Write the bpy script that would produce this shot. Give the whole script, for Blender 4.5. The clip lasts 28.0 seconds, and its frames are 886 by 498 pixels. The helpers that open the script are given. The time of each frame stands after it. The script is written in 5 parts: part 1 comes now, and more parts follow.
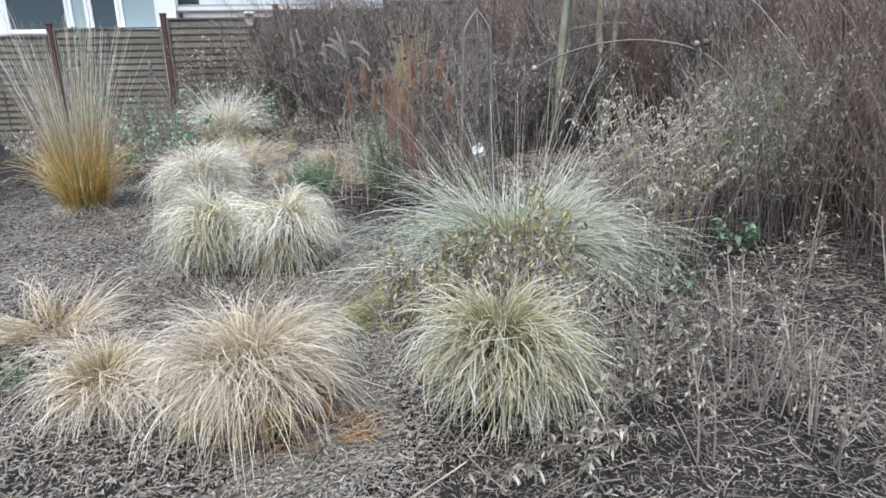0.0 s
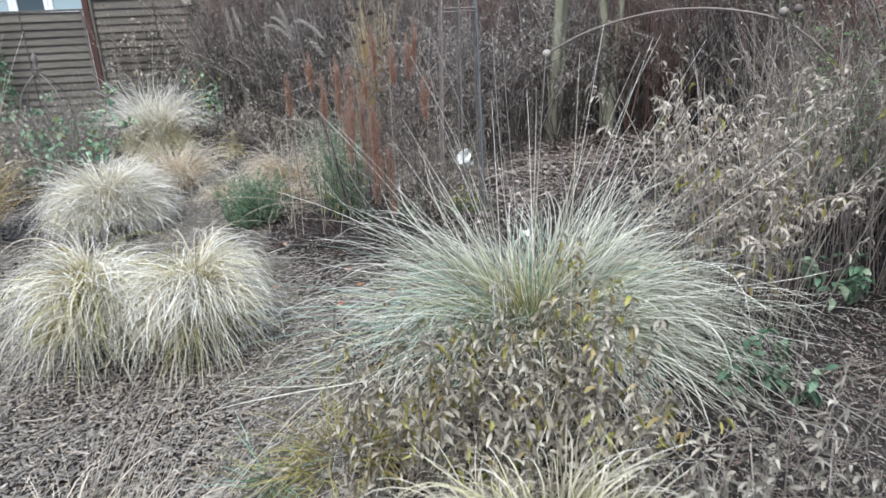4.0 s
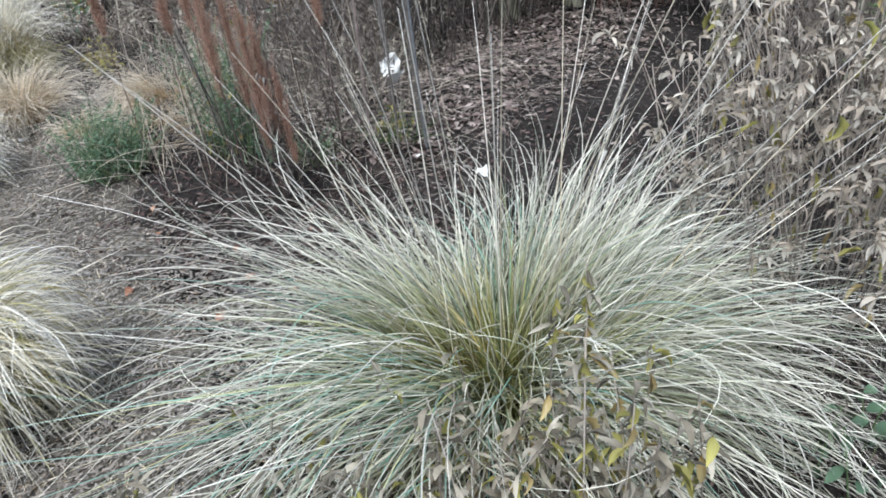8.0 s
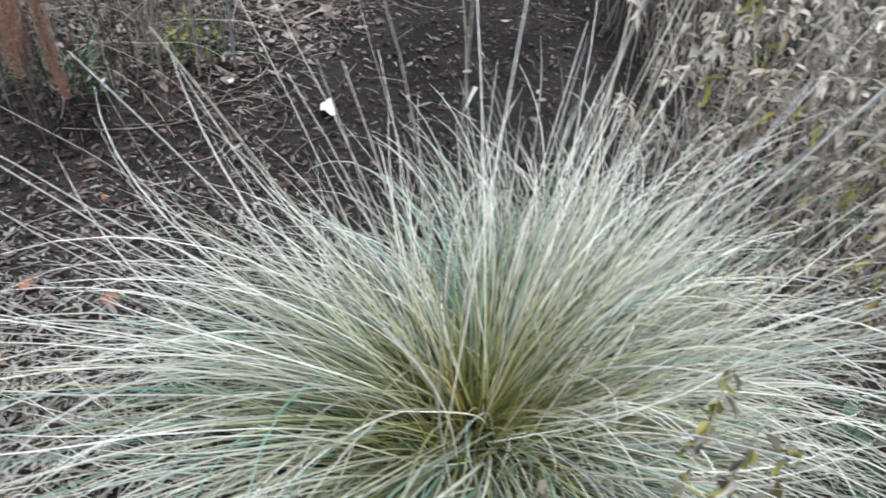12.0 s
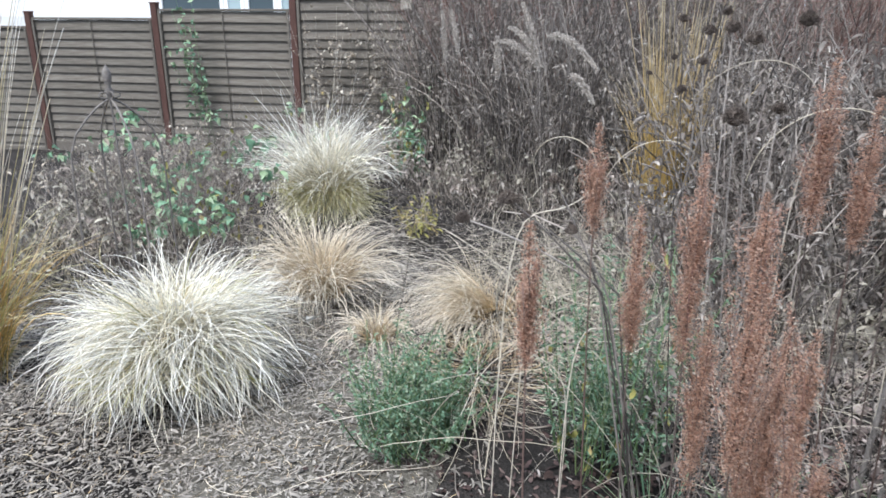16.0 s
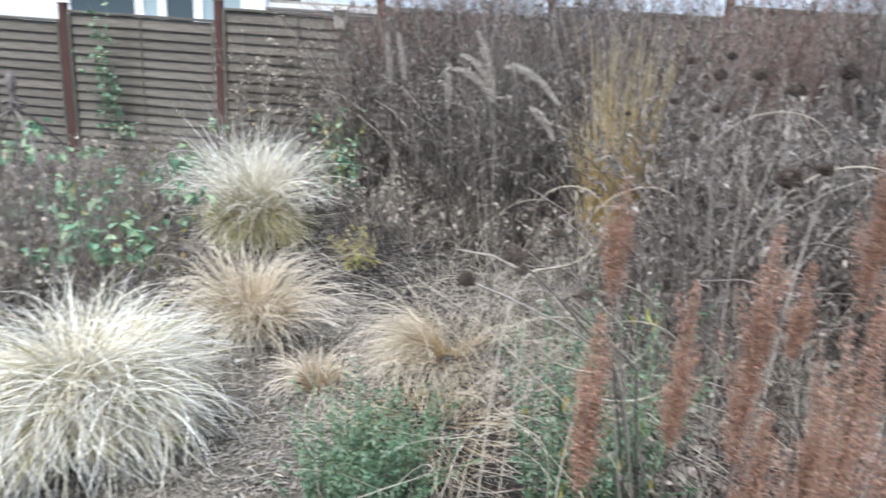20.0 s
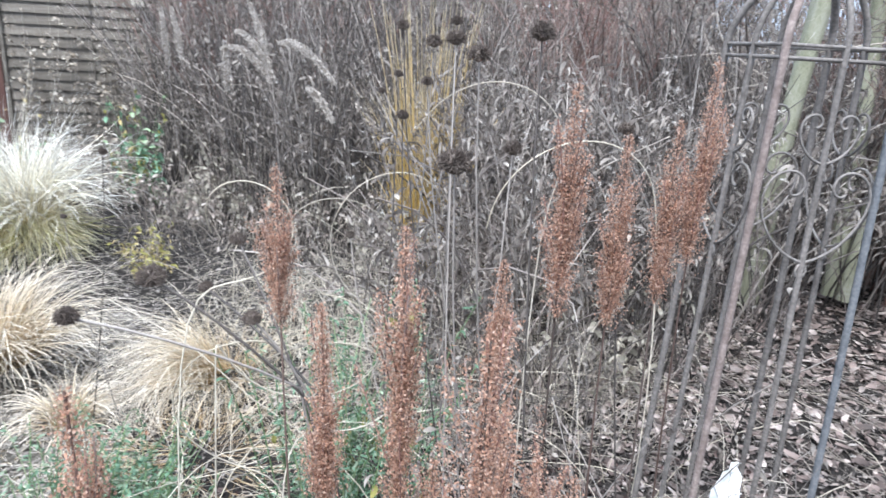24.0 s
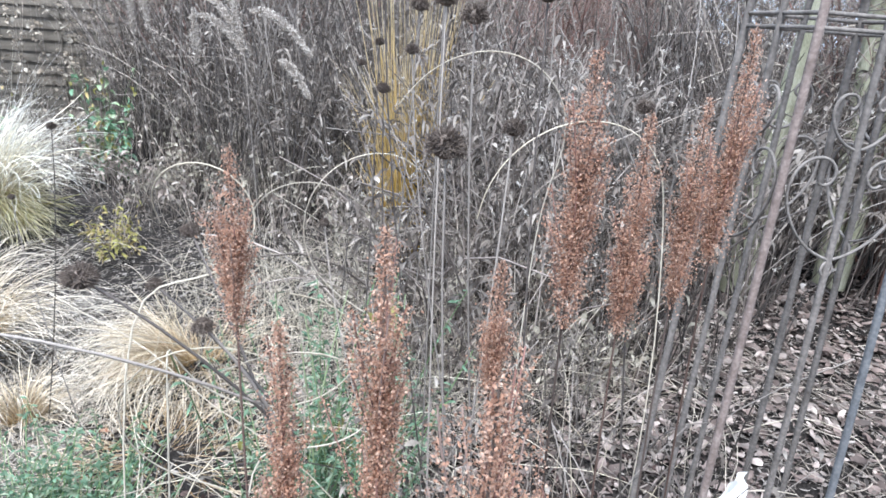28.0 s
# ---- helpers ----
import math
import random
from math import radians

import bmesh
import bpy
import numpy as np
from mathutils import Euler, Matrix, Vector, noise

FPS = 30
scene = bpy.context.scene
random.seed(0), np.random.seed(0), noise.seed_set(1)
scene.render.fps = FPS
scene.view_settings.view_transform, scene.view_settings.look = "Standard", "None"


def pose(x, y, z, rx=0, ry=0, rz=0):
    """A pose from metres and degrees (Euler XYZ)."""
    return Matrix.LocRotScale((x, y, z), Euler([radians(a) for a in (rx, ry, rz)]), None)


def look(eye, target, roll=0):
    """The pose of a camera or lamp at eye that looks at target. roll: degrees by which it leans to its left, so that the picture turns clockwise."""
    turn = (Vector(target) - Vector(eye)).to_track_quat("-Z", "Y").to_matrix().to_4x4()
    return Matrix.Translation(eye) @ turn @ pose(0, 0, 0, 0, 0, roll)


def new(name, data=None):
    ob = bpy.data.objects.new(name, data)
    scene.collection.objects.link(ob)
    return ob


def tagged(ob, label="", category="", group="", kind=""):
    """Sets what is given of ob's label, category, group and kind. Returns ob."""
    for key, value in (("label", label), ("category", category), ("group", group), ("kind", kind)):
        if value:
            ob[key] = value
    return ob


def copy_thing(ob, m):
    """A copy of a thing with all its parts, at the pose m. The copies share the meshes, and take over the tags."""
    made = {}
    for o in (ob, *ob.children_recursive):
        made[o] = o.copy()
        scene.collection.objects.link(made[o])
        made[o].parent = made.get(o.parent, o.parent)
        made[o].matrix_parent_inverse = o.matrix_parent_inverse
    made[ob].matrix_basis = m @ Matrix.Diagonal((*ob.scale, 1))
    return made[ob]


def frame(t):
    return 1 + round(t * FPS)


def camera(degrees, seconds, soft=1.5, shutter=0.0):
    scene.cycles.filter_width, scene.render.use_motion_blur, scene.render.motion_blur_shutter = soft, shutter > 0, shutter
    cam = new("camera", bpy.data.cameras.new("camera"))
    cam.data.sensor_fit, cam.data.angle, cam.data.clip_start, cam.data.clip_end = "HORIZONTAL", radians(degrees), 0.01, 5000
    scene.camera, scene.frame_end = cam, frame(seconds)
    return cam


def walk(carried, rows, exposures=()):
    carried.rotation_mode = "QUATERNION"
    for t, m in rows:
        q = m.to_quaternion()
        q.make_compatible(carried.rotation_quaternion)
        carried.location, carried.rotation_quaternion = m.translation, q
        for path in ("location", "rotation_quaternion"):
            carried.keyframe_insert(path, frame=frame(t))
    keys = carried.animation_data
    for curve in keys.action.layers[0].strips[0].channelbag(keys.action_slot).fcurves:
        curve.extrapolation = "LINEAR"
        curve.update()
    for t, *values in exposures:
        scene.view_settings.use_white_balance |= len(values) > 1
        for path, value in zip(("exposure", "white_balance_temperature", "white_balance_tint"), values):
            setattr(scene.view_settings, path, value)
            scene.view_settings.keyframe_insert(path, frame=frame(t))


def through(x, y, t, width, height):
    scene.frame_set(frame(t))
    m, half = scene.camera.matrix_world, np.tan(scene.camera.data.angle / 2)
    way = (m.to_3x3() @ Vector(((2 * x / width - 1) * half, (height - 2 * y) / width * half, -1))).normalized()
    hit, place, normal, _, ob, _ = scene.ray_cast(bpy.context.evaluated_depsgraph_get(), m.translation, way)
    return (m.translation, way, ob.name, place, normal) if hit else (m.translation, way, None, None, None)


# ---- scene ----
cam = camera(67.2, 28.0, soft=1.65, shutter=0.45)
PATH = [
    (0, (3.924, 3.654, 1.516), (2.507, 4.918, 0.89), -0.7),
    (0.5, (3.841, 3.799, 1.503), (2.39, 5.023, 0.875), -1.5),
    (1, (3.766, 3.935, 1.492), (2.27, 5.101, 0.856), -3.0),
    (1.5, (3.645, 4.005, 1.488), (2.183, 5.201, 0.832), -2.3),
    (2, (3.438, 4.053, 1.5), (1.987, 5.245, 0.813), -3.3),
    (2.5, (3.346, 4.122, 1.501), (1.918, 5.34, 0.81), -2.2),
    (3, (3.222, 4.368, 1.49), (1.764, 5.556, 0.81), -2.6),
    (3.5, (3.115, 4.496, 1.489), (1.675, 5.69, 0.781), -3.1),
    (4, (2.877, 4.579, 1.506), (1.522, 5.875, 0.811), -2.3),
    (4.5, (2.728, 4.665, 1.489), (1.403, 5.972, 0.757), -2.0),
    (6.5, (2.26, 5.142, 1.452), (1.154, 6.559, 0.575), 0.2),
    (7, (2.175, 5.263, 1.428), (1.05, 6.639, 0.509), -0.8),
    (7.5, (2.118, 5.448, 1.416), (0.974, 6.753, 0.422), -1.7),
    (8, (2.122, 5.538, 1.402), (0.945, 6.784, 0.372), -5.7),
    (8.5, (2.1, 5.571, 1.402), (0.997, 6.884, 0.372), -5.1),
    (9, (1.98, 5.578, 1.414), (1.105, 7.025, 0.347), -0.9),
    (9.5, (1.852, 5.556, 1.408), (1.196, 7.064, 0.27), 2.4),
    (10, (1.761, 5.581, 1.391), (1.112, 7.055, 0.205), 4.2),
    (10.5, (1.706, 5.725, 1.36), (1.024, 7.13, 0.109), 2.3),
    (11, (1.627, 5.823, 1.341), (1.03, 7.124, -0.055), 2.1),
    (11.5, (1.493, 5.795, 1.378), (1.176, 7.244, 0.037), 9.6),
    (13.5, (1.119, 5.751, 1.358), (0.164, 7.054, 0.179), 1.5),
    (14, (1.017, 5.829, 1.4), (-0.241, 7.116, 0.528), 2.7),
    (14.5, (0.725, 5.789, 1.441), (-0.754, 6.977, 0.808), 3.3),
    (15, (0.586, 5.788, 1.453), (-1.012, 6.837, 0.866), 3.8),
    (15.5, (0.495, 5.925, 1.455), (-1.172, 6.872, 0.884), 2.5),
    (16, (0.418, 6.038, 1.443), (-1.29, 6.86, 0.805), 0.4),
    (16.5, (0.307, 6.026, 1.437), (-1.381, 6.881, 0.79), 2.8),
    (17, (0.151, 5.987, 1.44), (-1.547, 6.781, 0.741), 4.2),
    (17.5, (0.096, 6.008, 1.444), (-1.66, 6.681, 0.764), 3.4),
    (18, (0.08, 5.98, 1.44), (-1.656, 6.696, 0.75), 4.6),
    (18.5, (0.073, 5.949, 1.44), (-1.66, 6.67, 0.75), 4.8),
    (19, (0.074, 5.949, 1.442), (-1.649, 6.702, 0.76), 4.8),
    (19.5, (0.091, 5.969, 1.454), (-1.617, 6.818, 0.852), 4.9),
    (20, (0.135, 6.008, 1.446), (-1.47, 7.058, 0.877), 4.0),
    (20.5, (0.181, 6.065, 1.437), (-1.245, 7.335, 0.845), 3.4),
    (21, (0.219, 6.123, 1.433), (-1.085, 7.508, 0.813), 2.5),
    (21.5, (0.22, 6.24, 1.434), (-1.114, 7.598, 0.821), 3.2),
    (23.5, (0.198, 6.47, 1.434), (-1.24, 7.733, 0.854), 2.4),
    (24, (0.141, 6.436, 1.434), (-1.209, 7.788, 0.843), 3.4),
    (24.5, (0.078, 6.426, 1.431), (-1.182, 7.852, 0.816), 4.5),
    (25, (0.032, 6.412, 1.43), (-1.178, 7.872, 0.794), 4.1),
    (25.5, (0.017, 6.44, 1.431), (-1.234, 7.861, 0.785), 3.8),
    (26, (0.018, 6.479, 1.439), (-1.278, 7.876, 0.833), 4.1),
    (26.5, (0.023, 6.497, 1.425), (-1.279, 7.871, 0.78), 4.2),
    (27, (0.028, 6.515, 1.421), (-1.272, 7.889, 0.772), 4.5),
    (27.5, (0.029, 6.52, 1.415), (-1.259, 7.899, 0.753), 4.4),
    (28, (0.029, 6.536, 1.411), (-1.265, 7.917, 0.765), 4.4),
]
walk(cam, [(t, look(eye, target, roll)) for t, eye, target, roll in PATH],
     [(0.0, 0.8, 6500, 10), (4.5, 0.78, 6500, 10), (8.0, 0.68, 6500, 10), (11.5, 0.65, 6500, 10), (14.0, 1.12, 6500, 10), (14.5, 1.5, 6500, 10), (15.0, 1.28, 6500, 10), (15.5, 1.13, 6500, 10), (17.0, 0.97, 6500, 10), (18.0, 0.93, 6500, 10), (19.0, 0.93, 6500, 10), (20.0, 1.08, 6500, 10), (21.0, 1.36, 6500, 10), (24.0, 1.51, 6270, 10), (28.0, 1.51, 6270, 10)])

# ---- light ----
world = bpy.data.worlds.new("overcast_sky")
scene.world = world
world.use_nodes = True
wn = world.node_tree.nodes
sky = wn.new("ShaderNodeTexSky")
sky.sky_type = "NISHITA"
sky.sun_disc = False
sky.sun_elevation, sky.sun_rotation = radians(62), radians(150)
sky.air_density, sky.dust_density, sky.ozone_density = 1.0, 4.0, 1.0
soften = wn.new("ShaderNodeMix")
soften.data_type = "RGBA"
soften.inputs["Factor"].default_value = 0.85
soften.inputs["B"].default_value = (4.4, 5.4, 6.95, 1)
world.node_tree.links.new(sky.outputs["Color"], soften.inputs["A"])
world.node_tree.links.new(soften.outputs["Result"], wn["Background"].inputs["Color"])
wn["Background"].inputs["Strength"].default_value = 0.11
sun_data = bpy.data.lights.new("sun", "SUN")
sun_data.energy, sun_data.angle, sun_data.color = 2.7, radians(22), (0.95, 0.98, 1.0)
sun = new("sun", sun_data)
sun.matrix_world = look((3, 0.5, 12), (0, 6, 0))


# ---- materials ----
def rgb(c):
    return (c[0], c[1], c[2], 1.0)


def base_material(name, rough=0.7, spec=0.3):
    m = bpy.data.materials.new(name)
    m.use_nodes = True
    b = m.node_tree.nodes["Principled BSDF"]
    b.inputs["Roughness"].default_value = rough
    b.inputs["Specular IOR Level"].default_value = spec
    return m, m.node_tree, b


def ramp(nt, stops):
    r = nt.nodes.new("ShaderNodeValToRGB")
    e = r.color_ramp.elements
    while len(e) < len(stops):
        e.new(0.5)
    for k, (p, c) in zip(e, stops):
        k.position, k.color = p, rgb(c)
    return r


def blade_material(name, stops, alt, alt_share=0.35, vary=0.35, through=0.25, rough=0.6):
    """A dry or green blade: colour runs from its foot to its tip; some blades take the other ramp, and each has its own tone."""
    m, nt, b = base_material(name, rough)
    ln = nt.links.new
    uv = nt.nodes.new("ShaderNodeUVMap")
    sep = nt.nodes.new("ShaderNodeSeparateXYZ")
    ln(uv.outputs["UV"], sep.inputs["Vector"])
    geo = nt.nodes.new("ShaderNodeNewGeometry")
    r1, r2 = ramp(nt, stops), ramp(nt, alt)
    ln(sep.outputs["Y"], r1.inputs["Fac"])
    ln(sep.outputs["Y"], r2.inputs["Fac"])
    oi = nt.nodes.new("ShaderNodeObjectInfo")
    both = nt.nodes.new("ShaderNodeMath")
    ln(geo.outputs["Random Per Island"], both.inputs[0])
    ln(oi.outputs["Random"], both.inputs[1])
    chance = nt.nodes.new("ShaderNodeMath")
    chance.operation = "FRACT"
    ln(both.outputs[0], chance.inputs[0])
    pick = nt.nodes.new("ShaderNodeMath")
    pick.operation = "LESS_THAN"
    pick.inputs[1].default_value = alt_share
    ln(chance.outputs[0], pick.inputs[0])
    mix = nt.nodes.new("ShaderNodeMix")
    mix.data_type = "RGBA"
    ln(pick.outputs[0], mix.inputs["Factor"])
    ln(r1.outputs["Color"], mix.inputs["A"])
    ln(r2.outputs["Color"], mix.inputs["B"])
    wn_ = nt.nodes.new("ShaderNodeTexWhiteNoise")
    wn_.noise_dimensions = "1D"
    ln(chance.outputs[0], wn_.inputs["W"])
    tone = nt.nodes.new("ShaderNodeMapRange")
    tone.inputs["To Min"].default_value, tone.inputs["To Max"].default_value = 1 - vary, 1 + vary * 0.7
    ln(wn_.outputs["Value"], tone.inputs["Value"])
    spots = nt.nodes.new("ShaderNodeTexNoise")
    spots.inputs["Scale"].default_value = 60
    spots.inputs["Detail"].default_value = 3
    smr = nt.nodes.new("ShaderNodeMapRange")
    smr.inputs["From Min"].default_value, smr.inputs["From Max"].default_value = 0.3, 0.7
    smr.inputs["To Min"].default_value, smr.inputs["To Max"].default_value = 0.78, 1.1
    ln(spots.outputs["Fac"], smr.inputs["Value"])
    mul = nt.nodes.new("ShaderNodeMath")
    mul.operation = "MULTIPLY"
    ln(tone.outputs["Result"], mul.inputs[0])
    ln(smr.outputs["Result"], mul.inputs[1])
    hsv = nt.nodes.new("ShaderNodeHueSaturation")
    ln(mix.outputs["Result"], hsv.inputs["Color"])
    ln(mul.outputs[0], hsv.inputs["Value"])
    ln(hsv.outputs["Color"], b.inputs["Base Color"])
    if through > 0:
        tr = nt.nodes.new("ShaderNodeBsdfTranslucent")
        ln(hsv.outputs["Color"], tr.inputs["Color"])
        ms = nt.nodes.new("ShaderNodeMixShader")
        ms.inputs["Fac"].default_value = through
        ln(b.outputs[0], ms.inputs[1])
        ln(tr.outputs[0], ms.inputs[2])
        ln(ms.outputs[0], nt.nodes["Material Output"].inputs["Surface"])
    return m


def rough_material(name, stops, scale=8.0, fine=120.0, rough=0.9, bump=0.3, stretch=(1, 1, 1), spec=0.2):
    """An uneven natural or worn surface: a broad and a fine noise through a colour ramp, with relief."""
    m, nt, b = base_material(name, rough, spec)
    ln = nt.links.new
    tc = nt.nodes.new("ShaderNodeTexCoord")
    mp = nt.nodes.new("ShaderNodeMapping")
    mp.inputs["Scale"].default_value = stretch
    ln(tc.outputs["Object"], mp.inputs["Vector"])
    n1 = nt.nodes.new("ShaderNodeTexNoise")
    n1.inputs["Scale"].default_value, n1.inputs["Detail"].default_value = scale, 6
    n2 = nt.nodes.new("ShaderNodeTexNoise")
    n2.inputs["Scale"].default_value, n2.inputs["Detail"].default_value = fine, 8
    ln(mp.outputs["Vector"], n1.inputs["Vector"])
    ln(mp.outputs["Vector"], n2.inputs["Vector"])
    mx = nt.nodes.new("ShaderNodeMath")
    mx.operation = "MULTIPLY_ADD"
    mx.inputs[1].default_value = 0.5
    half = nt.nodes.new("ShaderNodeMath")
    half.operation = "MULTIPLY"
    half.inputs[1].default_value = 0.5
    ln(n2.outputs["Fac"], half.inputs[0])
    ln(n1.outputs["Fac"], mx.inputs[0])
    ln(half.outputs[0], mx.inputs[2])
    r = ramp(nt, stops)
    ln(mx.outputs[0], r.inputs["Fac"])
    oi = nt.nodes.new("ShaderNodeObjectInfo")
    tone = nt.nodes.new("ShaderNodeMapRange")
    tone.inputs["To Min"].default_value, tone.inputs["To Max"].default_value = 0.85, 1.15
    ln(oi.outputs["Random"], tone.inputs["Value"])
    hsv = nt.nodes.new("ShaderNodeHueSaturation")
    ln(r.outputs["Color"], hsv.inputs["Color"])
    ln(tone.outputs["Result"], hsv.inputs["Value"])
    ln(hsv.outputs["Color"], b.inputs["Base Color"])
    bp = nt.nodes.new("ShaderNodeBump")
    bp.inputs["Strength"].default_value, bp.inputs["Distance"].default_value = bump, 0.02
    ln(n2.outputs["Fac"], bp.inputs["Height"])
    ln(bp.outputs["Normal"], b.inputs["Normal"])
    return m


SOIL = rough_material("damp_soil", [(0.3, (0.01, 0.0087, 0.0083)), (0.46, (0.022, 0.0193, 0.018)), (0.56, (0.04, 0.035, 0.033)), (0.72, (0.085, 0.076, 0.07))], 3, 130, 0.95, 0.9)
DRYSOIL = rough_material("trodden_earth", [(0.3, (0.05, 0.044, 0.038)), (0.46, (0.1, 0.09, 0.077)), (0.56, (0.15, 0.137, 0.116)), (0.72, (0.24, 0.222, 0.19))], 6, 120, 0.95, 0.8)
STRAW = blade_material("pale_straw", [(0, (0.4, 0.36, 0.16)), (0.12, (0.64, 0.58, 0.37)), (0.35, (0.86, 0.82, 0.7)), (1, (0.96, 0.94, 0.9))],
                       [(0, (0.4, 0.3, 0.14)), (0.5, (0.74, 0.67, 0.5)), (1, (0.88, 0.83, 0.73))], 0.33, 0.5, 0.3)
# Olive feet, coloured darker still to include shade low in the tussock.
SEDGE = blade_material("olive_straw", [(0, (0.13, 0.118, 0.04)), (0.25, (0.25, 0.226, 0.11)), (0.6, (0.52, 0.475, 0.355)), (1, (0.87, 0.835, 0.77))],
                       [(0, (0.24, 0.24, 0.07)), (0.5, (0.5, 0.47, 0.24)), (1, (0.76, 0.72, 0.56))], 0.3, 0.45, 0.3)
FADED = blade_material("yellowish_straw", [(0, (0.5, 0.45, 0.18)), (0.4, (0.7, 0.64, 0.34)), (1, (0.88, 0.83, 0.62))], [(0, (0.5, 0.42, 0.22)), (1, (0.82, 0.75, 0.56))], 0.35, 0.45, 0.35)
HEART = blade_material("olive_heart", [(0, (0.16, 0.17, 0.04)), (0.5, (0.32, 0.31, 0.1)), (1, (0.56, 0.53, 0.26))], [(0, (0.24, 0.19, 0.05)), (0.5, (0.44, 0.35, 0.13)), (1, (0.64, 0.56, 0.34))], 0.35, 0.45)
AMBER = blade_material("amber_blade", [(0, (0.46, 0.34, 0.11)), (0.3, (0.68, 0.44, 0.14)), (0.6, (0.78, 0.52, 0.2)), (1, (0.85, 0.7, 0.45))], [(0, (0.2, 0.2, 0.07)), (0.5, (0.5, 0.46, 0.2)), (1, (0.76, 0.68, 0.46))], 0.35, 0.5)
TAN = blade_material("tan_straw", [(0, (0.36, 0.25, 0.12)), (0.4, (0.62, 0.52, 0.37)), (1, (0.86, 0.79, 0.69))],
                     [(0, (0.4, 0.24, 0.1)), (0.5, (0.64, 0.54, 0.42)), (1, (0.82, 0.75, 0.66))], 0.4, 0.4)
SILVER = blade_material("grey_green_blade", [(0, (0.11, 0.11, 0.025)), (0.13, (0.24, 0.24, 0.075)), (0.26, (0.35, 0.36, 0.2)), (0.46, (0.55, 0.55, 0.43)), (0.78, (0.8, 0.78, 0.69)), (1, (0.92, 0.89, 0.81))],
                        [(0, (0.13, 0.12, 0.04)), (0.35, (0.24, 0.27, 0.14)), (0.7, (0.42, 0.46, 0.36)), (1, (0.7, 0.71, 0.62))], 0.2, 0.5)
TEAL = blade_material("blue_green_blade", [(0, (0.12, 0.14, 0.05)), (0.3, (0.16, 0.27, 0.18)), (0.65, (0.26, 0.46, 0.38)), (1, (0.6, 0.68, 0.6))],
                      [(0, (0.16, 0.16, 0.05)), (0.4, (0.34, 0.36, 0.14)), (1, (0.6, 0.6, 0.4))], 0.3, 0.4)
REED = blade_material("reed_straw", [(0, (0.6, 0.36, 0.1)), (0.3, (0.78, 0.5, 0.17)), (0.48, (0.84, 0.74, 0.58)), (1, (0.9, 0.86, 0.81))],
                      [(0, (0.24, 0.25, 0.07)), (0.4, (0.5, 0.42, 0.16)), (1, (0.66, 0.58, 0.46))])
GOLD = blade_material("golden_stem", [(0, (0.5, 0.33, 0.08)), (0.55, (0.64, 0.43, 0.12)), (0.8, (0.68, 0.5, 0.24)), (1, (0.72, 0.62, 0.44))], [(0, (0.46, 0.32, 0.12)), (1, (0.68, 0.55, 0.36))])
THATCH = blade_material("thatch", [(0, (0.12, 0.1, 0.06)), (1, (0.36, 0.3, 0.2))], [(0, (0.2, 0.15, 0.08)), (1, (0.5, 0.42, 0.3))], 0.4, 0.4)
RUSTGRASS = blade_material("orange_brown_blade", [(0, (0.28, 0.15, 0.07)), (1, (0.48, 0.3, 0.15))], [(0, (0.35, 0.2, 0.08)), (1, (0.6, 0.42, 0.24))])
PALESTRAW = blade_material("pale_stalk", [(0, (0.5, 0.44, 0.34)), (1, (0.7, 0.63, 0.52))], [(0, (0.4, 0.35, 0.28)), (1, (0.62, 0.55, 0.46))], 0.4, 0.3, 0)
GREEN = blade_material("green_leaf", [(0, (0.09, 0.15, 0.06)), (1, (0.2, 0.32, 0.15))], [(0, (0.16, 0.21, 0.09)), (1, (0.35, 0.43, 0.25))])
JADE = blade_material("bluish_green_leaf", [(0, (0.08, 0.15, 0.09)), (1, (0.18, 0.3, 0.195))], [(0, (0.15, 0.2, 0.12)), (1, (0.33, 0.4, 0.29))])
YELLOW = blade_material("yellowing_leaf", [(0, (0.26, 0.25, 0.08)), (1, (0.46, 0.42, 0.14))], [(0, (0.34, 0.25, 0.1)), (1, (0.5, 0.42, 0.22))])
DEADLEAF = blade_material("withered_leaf", [(0, (0.15, 0.135, 0.105)), (1, (0.34, 0.31, 0.25))], [(0, (0.26, 0.235, 0.185)), (1, (0.56, 0.52, 0.44))], 0.45, 0.45)
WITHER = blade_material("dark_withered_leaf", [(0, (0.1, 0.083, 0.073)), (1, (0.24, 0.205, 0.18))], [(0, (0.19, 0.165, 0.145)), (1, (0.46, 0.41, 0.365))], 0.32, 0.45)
BROWNLEAF = blade_material("brown_withered_leaf", [(0, (0.17, 0.148, 0.112)), (1, (0.38, 0.335, 0.26))], [(0, (0.28, 0.248, 0.19)), (1, (0.6, 0.55, 0.45))], 0.4, 0.5)
PALELEAF = blade_material("bleached_leaf", [(0, (0.3, 0.25, 0.19)), (1, (0.58, 0.5, 0.42))], [(0, (0.4, 0.35, 0.28)), (1, (0.68, 0.63, 0.55))], 0.4, 0.4)
LITTER = blade_material("leaf_litter", [(0, (0.1, 0.086, 0.078)), (1, (0.23, 0.202, 0.184))], [(0, (0.24, 0.212, 0.192)), (1, (0.43, 0.39, 0.36))], 0.4, 0.5, 0.1)
GROUNDLEAF = blade_material("fallen_leaf", [(0, (0.17, 0.135, 0.115)), (1, (0.3, 0.25, 0.22))], [(0, (0.3, 0.26, 0.23)), (1, (0.55, 0.49, 0.44))], 0.35, 0.5, 0.1)
GREYLEAF = blade_material("grey_leaf", [(0, (0.19, 0.17, 0.15)), (1, (0.305, 0.275, 0.245))], [(0, (0.255, 0.23, 0.205)), (1, (0.445, 0.405, 0.36))], 0.4, 0.35, 0.1)
